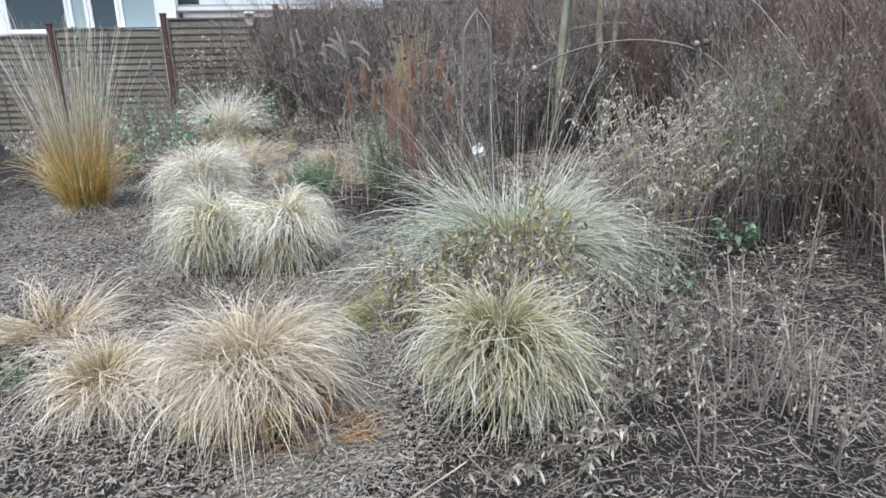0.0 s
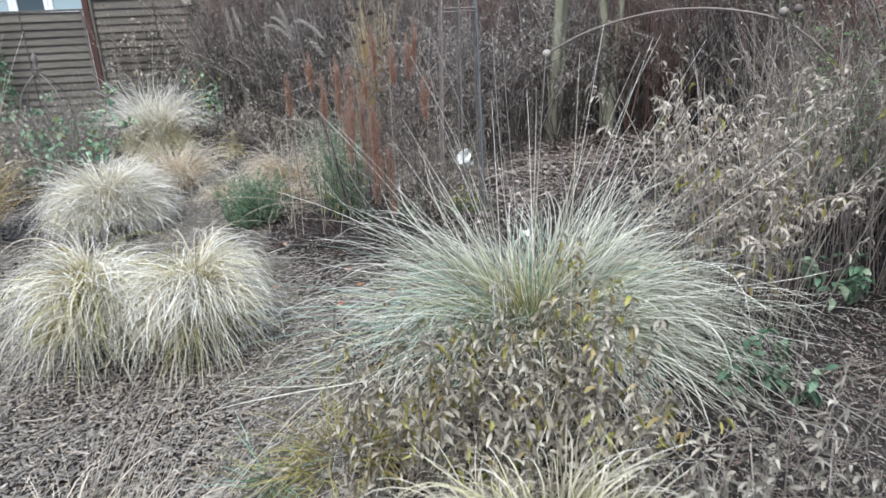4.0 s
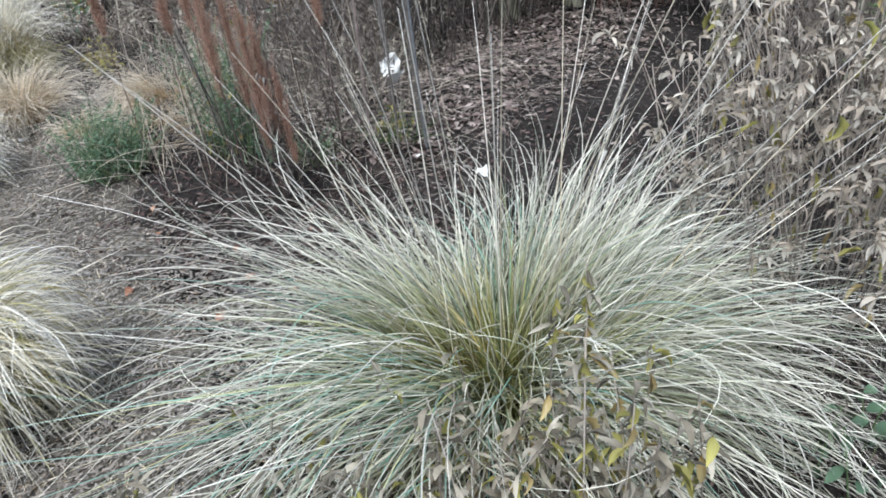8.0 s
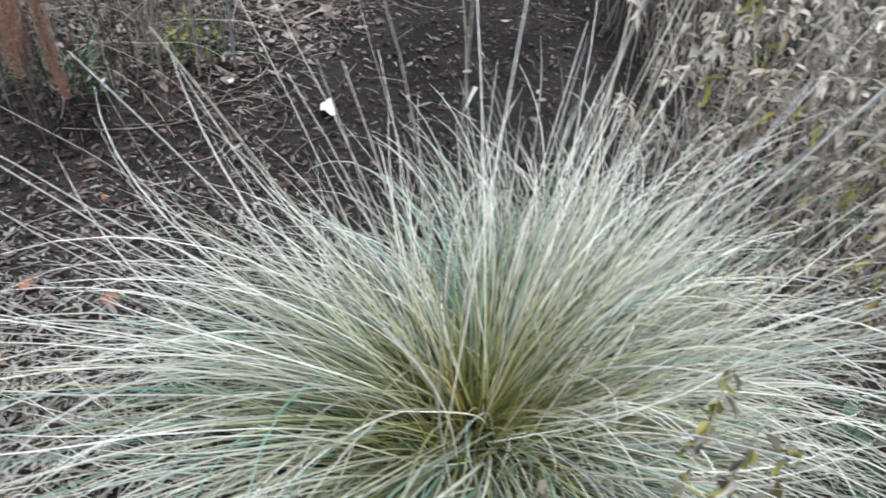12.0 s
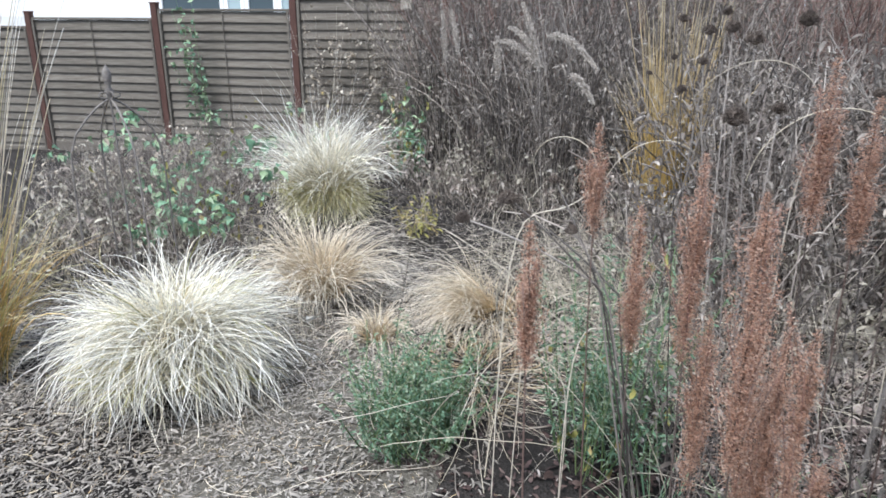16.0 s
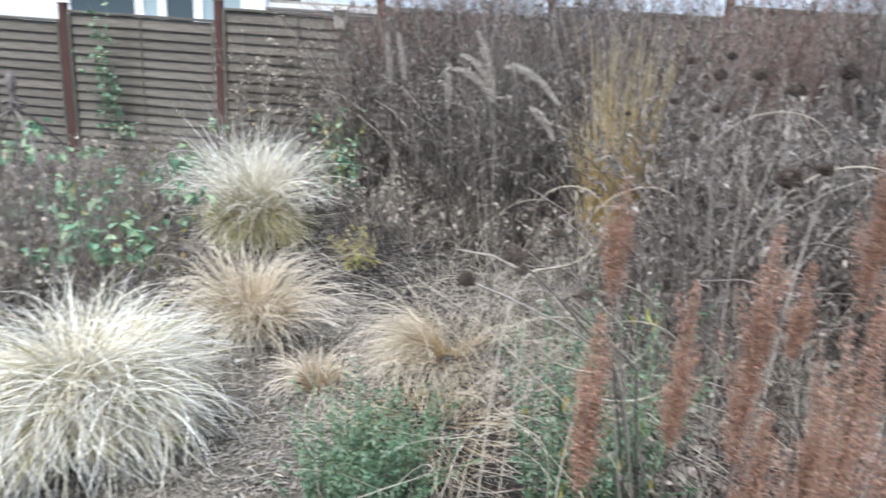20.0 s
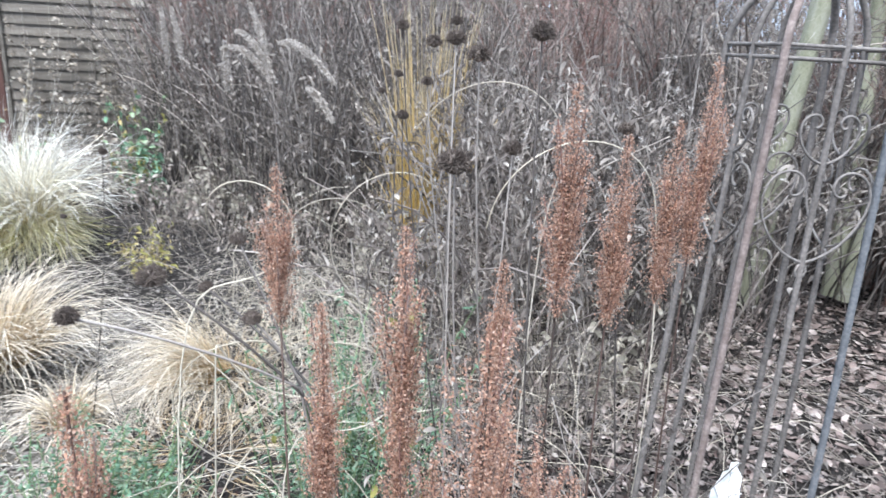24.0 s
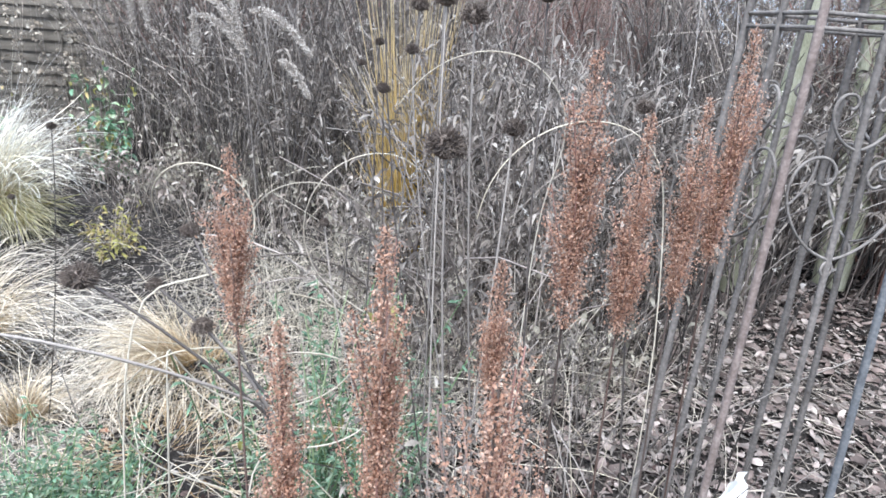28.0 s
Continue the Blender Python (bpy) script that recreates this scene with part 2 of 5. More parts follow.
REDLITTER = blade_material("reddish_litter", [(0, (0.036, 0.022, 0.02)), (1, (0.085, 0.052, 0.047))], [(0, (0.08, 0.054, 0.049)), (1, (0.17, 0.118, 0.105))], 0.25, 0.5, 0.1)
DAMPLEAF = blade_material("damp_fallen_leaf", [(0, (0.11, 0.083, 0.075)), (1, (0.25, 0.195, 0.176))], [(0, (0.23, 0.186, 0.168)), (1, (0.48, 0.41, 0.376))], 0.4, 0.55, 0.1)
RUST = blade_material("rust_seed", [(0, (0.41, 0.225, 0.155)), (1, (0.6, 0.365, 0.262))], [(0, (0.5, 0.33, 0.25)), (1, (0.7, 0.5, 0.395))], 0.36, 0.35, 0.45)
REDLEAF = blade_material("orange_red_leaf", [(0, (0.3, 0.12, 0.07)), (1, (0.46, 0.22, 0.13))], [(0, (0.36, 0.2, 0.13)), (1, (0.5, 0.32, 0.22))], 0.5, 0.3, 0.15)
STEM = blade_material("brown_stem", [(0, (0.12, 0.1, 0.09)), (1, (0.24, 0.2, 0.18))], [(0, (0.24, 0.2, 0.18)), (1, (0.44, 0.39, 0.35))], 0.4, 0.45, 0)
# Brown stems; in the stands the deep tone also replaces shade between stems.
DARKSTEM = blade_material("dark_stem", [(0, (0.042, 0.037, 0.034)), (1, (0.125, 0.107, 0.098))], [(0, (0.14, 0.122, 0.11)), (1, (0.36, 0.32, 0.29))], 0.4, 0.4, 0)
DOCKSTEM = blade_material("dark_red_stem", [(0, (0.075, 0.05, 0.042)), (1, (0.16, 0.105, 0.088))], [(0, (0.055, 0.043, 0.038)), (1, (0.13, 0.098, 0.085))], 0.5, 0.4, 0)
REDSTEM = blade_material("reddish_twig", [(0, (0.14, 0.075, 0.062)), (1, (0.3, 0.165, 0.14))], [(0, (0.19, 0.135, 0.115)), (1, (0.38, 0.28, 0.245))], 0.5, 0.4, 0)
PLUME = blade_material("plume_grey", [(0, (0.42, 0.37, 0.33)), (1, (0.72, 0.66, 0.6))], [(0, (0.3, 0.26, 0.23)), (1, (0.52, 0.47, 0.42))], 0.4, 0.4, 0.2)
MINT = blade_material("pale_green_leaf", [(0, (0.14, 0.28, 0.17)), (1, (0.28, 0.45, 0.3))], [(0, (0.24, 0.34, 0.18)), (1, (0.42, 0.52, 0.36))], 0.4, 0.4)
FLUFF = blade_material("whitish_fluff", [(0, (0.5, 0.46, 0.42)), (1, (0.74, 0.71, 0.67))], [(0, (0.4, 0.36, 0.32)), (1, (0.6, 0.55, 0.5))], 0.35, 0.3, 0.2)
GREYSTEM = blade_material("grey_stem", [(0, (0.2, 0.17, 0.145)), (1, (0.36, 0.31, 0.27))], [(0, (0.3, 0.26, 0.22)), (1, (0.55, 0.48, 0.42))], 0.35, 0.45, 0)
CONE = rough_material("dark_seed_head", [(0.3, (0.055, 0.043, 0.037)), (0.5, (0.12, 0.095, 0.082)), (0.7, (0.28, 0.235, 0.205))], 60, 400, 0.9, 0.5)
FENCE = rough_material("stained_fence_board", [(0.3, (0.088, 0.076, 0.064)), (0.5, (0.152, 0.133, 0.112)), (0.7, (0.235, 0.214, 0.184))], 5, 60, 0.8, 0.3, (1, 6, 12))
POST = rough_material("red_brown_post", [(0.3, (0.07, 0.035, 0.03)), (0.7, (0.15, 0.08, 0.065))], 4, 60, 0.8, 0.3, (6, 6, 1))
PAINT = rough_material("white_paint", [(0.3, (0.74, 0.74, 0.74)), (0.7, (0.82, 0.82, 0.82))], 2, 40, 0.6, 0.05)
IRON = rough_material("weathered_iron", [(0.3, (0.1, 0.088, 0.08)), (0.5, (0.175, 0.158, 0.147)), (0.7, (0.28, 0.25, 0.23))], 30, 160, 0.85, 0.18)
RUSTIRON = rough_material("rusty_iron", [(0.3, (0.13, 0.1, 0.09)), (0.5, (0.225, 0.178, 0.162)), (0.7, (0.36, 0.3, 0.275))], 30, 160, 0.85, 0.18)
BLUEIRON = rough_material("blue_grey_iron", [(0.3, (0.085, 0.089, 0.097)), (0.5, (0.14, 0.146, 0.156)), (0.7, (0.215, 0.215, 0.217))], 30, 160, 0.8, 0.18)
WHITE = rough_material("white_scrap", [(0.3, (0.66, 0.66, 0.64)), (0.7, (0.85, 0.85, 0.83))], 20, 80, 0.6, 0.1)
WOODBOX = rough_material("weathered_box_wood", [(0.3, (0.3, 0.27, 0.23)), (0.7, (0.5, 0.46, 0.4))], 8, 80, 0.8, 0.2)
BARK = rough_material("pale_green_bark", [(0.3, (0.2, 0.2, 0.13)), (0.5, (0.33, 0.33, 0.24)), (0.7, (0.45, 0.44, 0.37))], 6, 60, 0.85, 0.3, (4, 4, 1))
GLASS, _nt, _b = base_material("window_glass", 0.05, 0.5)
_b.inputs["Base Color"].default_value = (0.05, 0.07, 0.08, 1)
# Pale base colour stands in for reflected sky and curtains; no curtain is built.
PANE, _nt, _b = base_material("sky_and_curtain_glass", 0.12, 0.5)
_b.inputs["Base Color"].default_value = (0.32, 0.4, 0.42, 1)
ROOM = rough_material("dim_room", [(0.3, (0.1, 0.13, 0.14)), (0.7, (0.3, 0.34, 0.34))], 1.5, 6, 0.9, 0.0)


# ---- mesh helpers ----
def slope(x, y):
    """The garden rises gently to the back."""
    return 0.021 * x + 0.052 * (y - 6.0)


def thing(name, label, category, at, group="", kind="", turn=0.0):
    ob = new(name)
    ob.empty_display_size = 0.1
    ob.matrix_basis = pose(at[0], at[1], (at[2] if len(at) > 2 else 0.0) + slope(at[0], at[1]), 0, 0, turn)
    return tagged(ob, label, category, group, kind)


def link_mesh(name, verts, faces, uvs, material, parent=None, label="", smooth=True):
    """faces: an array of quads; uvs: one per vertex."""
    verts, faces = np.asarray(verts, np.float32), np.asarray(faces, np.int32)
    me = bpy.data.meshes.new(name)
    me.vertices.add(len(verts))
    me.vertices.foreach_set("co", verts.ravel())
    me.loops.add(faces.size)
    me.loops.foreach_set("vertex_index", faces.ravel())
    me.polygons.add(len(faces))
    me.polygons.foreach_set("loop_start", np.arange(0, faces.size, 4, dtype=np.int32))
    if smooth:
        me.polygons.foreach_set("use_smooth", np.ones(len(faces), bool))
    if uvs is not None:
        layer = me.uv_layers.new(name="UVMap")
        layer.data.foreach_set("uv", np.asarray(uvs, np.float32)[faces.ravel()].ravel())
    me.materials.append(material)
    me.update(calc_edges=True)
    ob = new(name, me)
    if parent is not None:
        ob.parent = parent
    if label:
        ob["label"] = label
    return ob


def part(name, bm, material, parent, label=""):
    me = bpy.data.meshes.new(name)
    bm.to_mesh(me)
    bm.free()
    me.materials.append(material)
    ob = new(name, me)
    ob.parent = parent
    if label:
        ob["label"] = label
    return ob


def unit(v):
    return v / np.maximum(np.linalg.norm(v, axis=-1, keepdims=True), 1e-9)


def ribbons(paths, widths, twist):
    """Flat blades along paths (n, k, 3) with widths (n, k), turned about themselves by twist (n) radians."""
    n, k, _ = paths.shape
    tan = unit(np.gradient(paths, axis=1))
    side = np.cross(tan, np.array([0.0, 0.0, 1.0]))
    bad = np.linalg.norm(side, axis=-1, keepdims=True) < 0.05
    side = unit(np.where(bad, np.array([1.0, 0.0, 0.0]), side))
    nor = np.cross(side, tan)
    c, s = np.cos(twist)[:, None, None], np.sin(twist)[:, None, None]
    out = (side * c + nor * s) * widths[..., None] * 0.5
    v = np.stack([paths - out, paths + out], 2).reshape(-1, 3)
    i = (np.arange(n)[:, None] * k + np.arange(k - 1)[None]).ravel() * 2
    f = np.stack([i, i + 1, i + 3, i + 2], 1)
    t = np.broadcast_to(np.linspace(0, 1, k)[None, :, None], (n, k, 2)).reshape(-1)
    u = np.broadcast_to(np.array([0.0, 1.0])[None, None], (n, k, 2)).reshape(-1)
    return v, f, np.stack([u, t], 1)


def tubes(paths, radii, sides=4):
    """Round stems along paths (n, k, 3) with radii (n, k)."""
    n, k, _ = paths.shape
    tan = unit(np.gradient(paths, axis=1))
    a = np.cross(tan, np.array([0.31, 0.17, 0.94]) / 1.005)
    bad = np.linalg.norm(a, axis=-1, keepdims=True) < 0.05
    a = unit(np.where(bad, np.cross(tan, np.array([1.0, 0.0, 0.0])), a))
    b = np.cross(tan, a)
    ang = np.arange(sides) / sides * 2 * np.pi
    ring = a[:, :, None] * np.cos(ang)[None, None, :, None] + b[:, :, None] * np.sin(ang)[None, None, :, None]
    v = (paths[:, :, None] + ring * radii[:, :, None, None]).reshape(-1, 3)
    base = ((np.arange(n)[:, None] * k + np.arange(k - 1)[None]) * sides).ravel()[:, None]
    j = np.arange(sides)[None]
    jn = (j + 1) % sides
    f = np.stack([base + j, base + jn, base + sides + jn, base + sides + j], -1).reshape(-1, 4)
    t = np.broadcast_to(np.linspace(0, 1, k)[None, :, None], (n, k, sides)).reshape(-1)
    return v, f, np.stack([t * 0, t], 1)


def joined(*sets):
    vs, fs, us, at = [], [], [], 0
    for v, f, u in sets:
        vs.append(v), fs.append(f + at), us.append(u)
        at += len(v)
    return np.concatenate(vs), np.concatenate(fs), np.concatenate(us)


def arcs(rng, n, k, root, length, lean0, bend, power=1.5, aim=None, aim_share=0.0, wobble=0.0, floor=0.012, azimuth=None, locks=0, crown=0.0, low_up=0.0, short=()):
    """Bending blade lines: they start in a disc of radius root, lean outwards by lean0 (degrees, a range) and droop by bend (degrees, a range)."""
    az = rng.uniform(0, 2 * np.pi, n) if azimuth is None else azimuth
    if aim is not None:
        near = rng.random(n) < aim_share
        az = np.where(near, aim + rng.normal(0, 0.6, n), az)
    r = root * np.sqrt(rng.random(n))
    start = np.stack([r * np.cos(az + rng.normal(0, 0.5, n)), r * np.sin(az + rng.normal(0, 0.5, n)), np.zeros(n)], 1)
    ln = rng.uniform(*length, n)
    th0, bd = np.radians(rng.uniform(*lean0, n)), np.radians(rng.uniform(*bend, n))
    if locks:
        pick = rng.integers(0, locks, n)
        az = rng.uniform(0, 2 * np.pi, locks)[pick] + rng.normal(0, 0.16, n)
        if aim is not None:
            az = np.where(rng.random(locks)[pick] < aim_share, aim + rng.normal(0, 0.5, locks)[pick] + rng.normal(0, 0.15, n), az)
        th0 = np.radians(np.clip(rng.uniform(*lean0, locks)[pick] + rng.normal(0, 7, n), 0, 85))
        bd = np.radians(rng.uniform(*bend, locks)[pick] + rng.normal(0, 16, n))
        ln = np.clip(rng.uniform(*length, locks)[pick] * rng.uniform(0.72, 1.1, n), length[0] * 0.6, length[1] * 1.05)
        start = np.stack([r * np.cos(az), r * np.sin(az), np.zeros(n)], 1)
        curl, kink = rng.normal(0, 0.75, locks)[pick], rng.normal(0, 0.3, locks)[pick]
        stray = rng.random(n) < 0.22
        az = np.where(stray, az + rng.normal(0, 0.9, n), az)
        bd = np.where(stray, bd + np.radians(rng.uniform(-10, 60, n)), bd)
    for side, wide, share in short:
        ln = ln * (1 - share * np.exp(-(np.angle(np.exp(1j * (az - side))) / wide) ** 2))
    if low_up:
        ln = ln * np.clip(1 - low_up + low_up * th0 / np.radians(60), 0.2, 1.1)
    start[:, 2] = crown * (1 - 0.45 * (np.hypot(start[:, 0], start[:, 1]) / max(root, 1e-6)) ** 2)
    s = np.linspace(0, 1, k)
    th = np.minimum(th0[:, None] + bd[:, None] * s[None] ** power, np.radians(172))
    azs = az[:, None] + rng.normal(0, wobble, (n, 1)) * s[None] + rng.normal(0, wobble * 0.45, (n, k)).cumsum(1) / np.sqrt(k)
    th = th + rng.normal(0, wobble * 0.16, (n, k)).cumsum(1) / np.sqrt(k) * s[None]
    if locks:
        azs = azs + curl[:, None] * s[None] ** 1.4
        th = th + kink[:, None] * np.sin(s * 4.2)[None] * s[None]
    d = np.stack([np.sin(th) * np.cos(azs), np.sin(th) * np.sin(azs), np.cos(th)], -1)
    step = (ln / (k - 1))[:, None, None]
    p = start[:, None] + np.concatenate([np.zeros((n, 1, 3)), np.cumsum((d[:, :-1] + d[:, 1:]) / 2 * step, 1)], 1)
    low = floor + 0.02 * rng.random((n, 1))
    p[..., 2] = np.where(p[..., 2] < low, low, p[..., 2])
    return p


TAPER = np.array([0.8, 1.0, 1.0, 0.95, 0.85, 0.7, 0.5, 0.15])


def tapered(rng, n, k, width):
    w = np.interp(np.linspace(0, 1, k), np.linspace(0, 1, len(TAPER)), TAPER)
    return rng.uniform(*width, n)[:, None] * w[None]


def grass(name, label, at, material, n, length, lean0, bend, root=0.08, width=(0.0025, 0.005), k=9, power=1.5, stalks=0,
          stalk_len=(0.5, 0.9), stalk_lean=(2, 25), stalk_bend=(5, 35), stalk_r=(0.0011, 0.0018), stalk_material=None, young=0, seed=1, wobble=0.25, aim=None, aim_share=0.0, group="", locks=0, crown=0.0, skirt=0, skirt_material=None, low_up=0.0, more=None, short=()):
    rng = np.random.default_rng(seed)
    ob = thing(name, label, "ornamental grass", at, group)
    p = arcs(rng, n, k, root, length, lean0, bend, power, aim, aim_share, wobble, locks=locks, crown=crown, low_up=low_up, short=short)
    v, f, u = ribbons(p, tapered(rng, n, k, width), rng.normal(0, 0.7, n))
    tagged(link_mesh("foliage", v, f, u, material, ob), kind="stuff")
    if more:
        count, lots, mat, words = more
        p = arcs(rng, count, k, root, length, lean0, bend, power, None, 0.0, wobble, locks=lots, crown=crown, low_up=low_up, short=short)
        v, f, u = ribbons(p, tapered(rng, count, k, width), rng.normal(0, 0.7, count))
        tagged(link_mesh("living_blades", v, f, u, mat, ob, words), kind="stuff")
    if young:
        flank = crown > 0.2
        p = arcs(rng, young, 6, root * (1.7 if flank else 1.1), (length[0] * 0.3, length[0] * 0.7), (35, 95) if flank else (5, 45), (10, 60), wobble=0.3, crown=crown * (0.8 if flank else 1.0), locks=14 if flank else 0)
        v, f, u = ribbons(p, tapered(rng, young, 6, (0.003, 0.006)), rng.normal(0, 0.7, young))
        tagged(link_mesh("young_growth", v, f, u, HEART, ob, "short yellow-green young blades at the heart"), kind="stuff")
    if skirt:
        p = arcs(rng, skirt, 7, root * 1.15, (crown * 0.6, crown * 1.25), (60, 125), (30, 70), 0.9, wobble=0.5, crown=crown)
        v, f, u = ribbons(p, tapered(rng, skirt, 7, (0.002, 0.0045)), rng.normal(0, 0.8, skirt))
        tagged(link_mesh("thatch", v, f, u, skirt_material or THATCH, ob, "dead brown thatch round the foot"), kind="stuff")
    if stalks:
        p = arcs(rng, stalks, 8, root * 0.8, stalk_len, stalk_lean, stalk_bend, 1.3, None, 0.0, 0.15, crown=crown)
        thick = rng.uniform(*stalk_r, stalks)[:, None] * np.linspace(1, 0.5, 8)[None]
        if stalks < 70:
            for k in range(stalks):
                v, f, u = tubes(p[k:k + 1], thick[k:k + 1], 4)
                link_mesh("stalk", v, f, u, stalk_material or material, ob)
            return ob
        v, f, u = tubes(p, thick, 3)
        tagged(link_mesh("stalk_spray", v, f, u, stalk_material or material, ob, "thin upright dry flowering stalks"), kind="stuff")
    return ob


LEAF = np.array([0.12, 0.7, 1.0, 0.75, 0.1])


def leaf_set(rng, pos, out, length, width, droop=(40, 150), k=5):
    """Small curled leaves at pos (n, 3), pointing along the azimuths out (n)."""
    n = len(pos)
    p = arcs(rng, n, k, 0.0, length, (50, 100), droop, 1.0, wobble=0.8, floor=-9, azimuth=out)
    p = p - p[:, :1] + pos[:, None]
    p[..., 2] = np.maximum(p[..., 2], 0.01)
    w = rng.uniform(*width, n)[:, None] * LEAF[None]
    return ribbons(p, w, rng.normal(0, 0.9, n))


LEAF_SHAPES = {}


def leaf_shapes(material):
    """Six oval, pointed leaves of unit length: folded along the midrib, curled down and wavy at the edge."""
    if material.name not in LEAF_SHAPES:
        shapes = []
        for k in range(6):
            rng = np.random.default_rng(900 + k)
            s = np.linspace(0, 1, 8)
            half = 0.5 * np.sin(np.pi * np.clip(s, 0.02, 0.985) ** 0.85) ** 0.8
            curl = rng.uniform(0.3, 1.7) * s ** 1.3
            mx, mz = np.cumsum(np.cos(curl)) / 8, -np.cumsum(np.sin(curl)) / 8
            fold, wave = rng.uniform(0.1, 0.45), 0.05 * np.sin(s * rng.uniform(8, 14) + k)
            rows = [np.stack([mx, half * side, mz + abs(side) * half * fold + side * wave * half * 2], -1) for side in (-1.0, 0.0, 1.0)]
            v = np.stack(rows, 1).reshape(-1, 3)
            i = np.arange(7)[:, None] * 3
            f = np.concatenate([i + np.array([0, 1, 4, 3]), i + np.array([1, 2, 5, 4])])
            u = np.stack([np.tile([0.0, 0.5, 1.0], 8), np.repeat(s, 3)], 1)
            ob = link_mesh("leaf", v, f, u, material)
            shapes.append(ob.data)
            bpy.data.objects.remove(ob)
        LEAF_SHAPES[material.name] = shapes
    return LEAF_SHAPES[material.name]


def single_leaves(rng, parent, pos, material, length, width, tilt=(-30, 70)):
    shapes = leaf_shapes(material)
    for p in pos:
        ob = new("leaf", shapes[int(rng.integers(6))])
        ob.parent = parent
        ln_ = rng.uniform(*length)
        ob.matrix_basis = pose(p[0], p[1], max(p[2], 0.02), rng.uniform(-35, 35), rng.uniform(*tilt), rng.uniform(0, 360)) @ Matrix.Diagonal((ln_, rng.uniform(*width), ln_, 1))


def along(rng, paths, count, lo=0.15, hi=1.0):
    """Random places on paths: the points, and which path each is on."""
    n, k, _ = paths.shape
    i = rng.integers(0, n, count)
    s = rng.uniform(lo, hi, count) * (k - 1)
    a = np.minimum(s.astype(int), k - 2)
    w = (s - a)[:, None]
    return paths[i, a] * (1 - w) + paths[i, a + 1] * w, i, s / (k - 1)


def stems_of(rng, n, spread, height, lean=(0, 12), bend=(0, 25), k=7, wobble=0.4, box=None):
    p = arcs(rng, n, k, 0.0, height, lean, bend, 1.3, wobble=wobble)
    if box:
        off = np.stack([rng.uniform(-box[0], box[0], n), rng.uniform(-box[1], box[1], n), np.zeros(n)], 1)
    else:
        r, a = spread * np.sqrt(rng.random(n)), rng.uniform(0, 2 * np.pi, n)
        off = np.stack([r * np.cos(a), r * np.sin(a), np.zeros(n)], 1)
    return p + off[:, None]


def side_twigs(rng, paths, count, length, lean=(20, 65), lo=0.3, hi=0.95, k=5, bend=(-25, 40)):
    pos, i, s = along(rng, paths, count, lo, hi)
    p = arcs(rng, count, k, 0.0, length, lean, bend, 1.2, wobble=0.5, floor=-9)
    p = p - p[:, :1] + pos[:, None]
    p[..., 2] = np.maximum(p[..., 2], 0.01)
    return p


def leafy(name, label, category, at, stem_material, leaf_material, n, spread, height, leaves, leaf_len, leaf_wid, seed, lean=(0, 15), bend=(0, 30),
          twigs=0, radius=(0.0015, 0.003), lo=0.15, group="", box=None, droop=(40, 150), extra=None, twig_len=(0.1, 0.3), turn=0.0, singly=False, clusters=0):
    """A perennial or shrub: stems, twigs and many small leaves."""
    rng = np.random.default_rng(seed)
    ob = thing(name, label, category, at, group, turn=turn)
    st = stems_of(rng, n, spread, height, lean, bend, box=box)
    sets = [tubes(st, rng.uniform(*radius, n)[:, None] * np.linspace(1, 0.45, st.shape[1])[None], 4)]
    if twigs:
        tw = side_twigs(rng, st, twigs, twig_len)
        sets.append(tubes(tw, rng.uniform(radius[0] * 0.4, radius[0] * 0.8, twigs)[:, None] * np.linspace(1, 0.5, 5)[None], 3))
    v, f, u = joined(*sets)
    tagged(link_mesh("stem_thicket", v, f, u, stem_material, ob), kind="stuff")
    src = tw if twigs else st
    if leaves:
        pos, i, s = along(rng, src, leaves, lo, 1.0)
    if leaves and clusters:
        pos = pos[rng.integers(0, clusters, leaves)] + rng.normal(0, 1, (leaves, 3)) * np.array([0.045, 0.045, 0.03])
    if leaves and singly:
        single_leaves(rng, ob, pos, leaf_material, leaf_len, leaf_wid)
    elif leaves:
        v, f, u = leaf_set(rng, pos, rng.uniform(0, 2 * np.pi, leaves), leaf_len, leaf_wid, droop)
        tagged(link_mesh("leafage", v, f, u, leaf_material, ob), kind="stuff")
    if extra:
        count, mat, ln, wd, low, nm = extra
        pos, i, s = along(rng, st, count, low, 1.0)
        single_leaves(rng, ob, pos, mat, ln, wd, (10, 100))
    return ob


# ---- ground ----
def ground_height(x, y):
    near = np.exp(-((x + 1) ** 2 + (y - 6) ** 2) / 900)
    return slope(x, y) * near + 0.018 * np.sin(x * 2.1 + 0.7 * y) * np.cos(y * 1.7) + 0.012 * np.sin(x * 5.3 + 1.0) * np.sin(y * 4.7) - 0.02


def make_ground():
    fine_x, fine_y = np.arange(-10, 7.01, 0.1), np.arange(1, 13.01, 0.1)
    far = np.array([15, 25, 45, 80, 150, 300, 600.0])
    xs = np.concatenate([-10 - far[::-1], fine_x, 7 + far])
    ys = np.concatenate([1 - far[::-1], fine_y, 13 + far])
    gx, gy = np.meshgrid(xs, ys, indexing="ij")
    gz = ground_height(gx, gy) + 0.01 * np.random.default_rng(5).normal(0, 0.5, gx.shape)
    v = np.stack([gx, gy, gz], -1).reshape(-1, 3)
    a = (np.arange(len(xs) - 1)[:, None] * len(ys) + np.arange(len(ys) - 1)[None]).ravel()
    f = np.stack([a, a + len(ys), a + len(ys) + 1, a + 1], 1)
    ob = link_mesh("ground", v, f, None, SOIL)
    return tagged(ob, "dark damp garden soil with trodden paths", "ground", kind="structure")


make_ground()
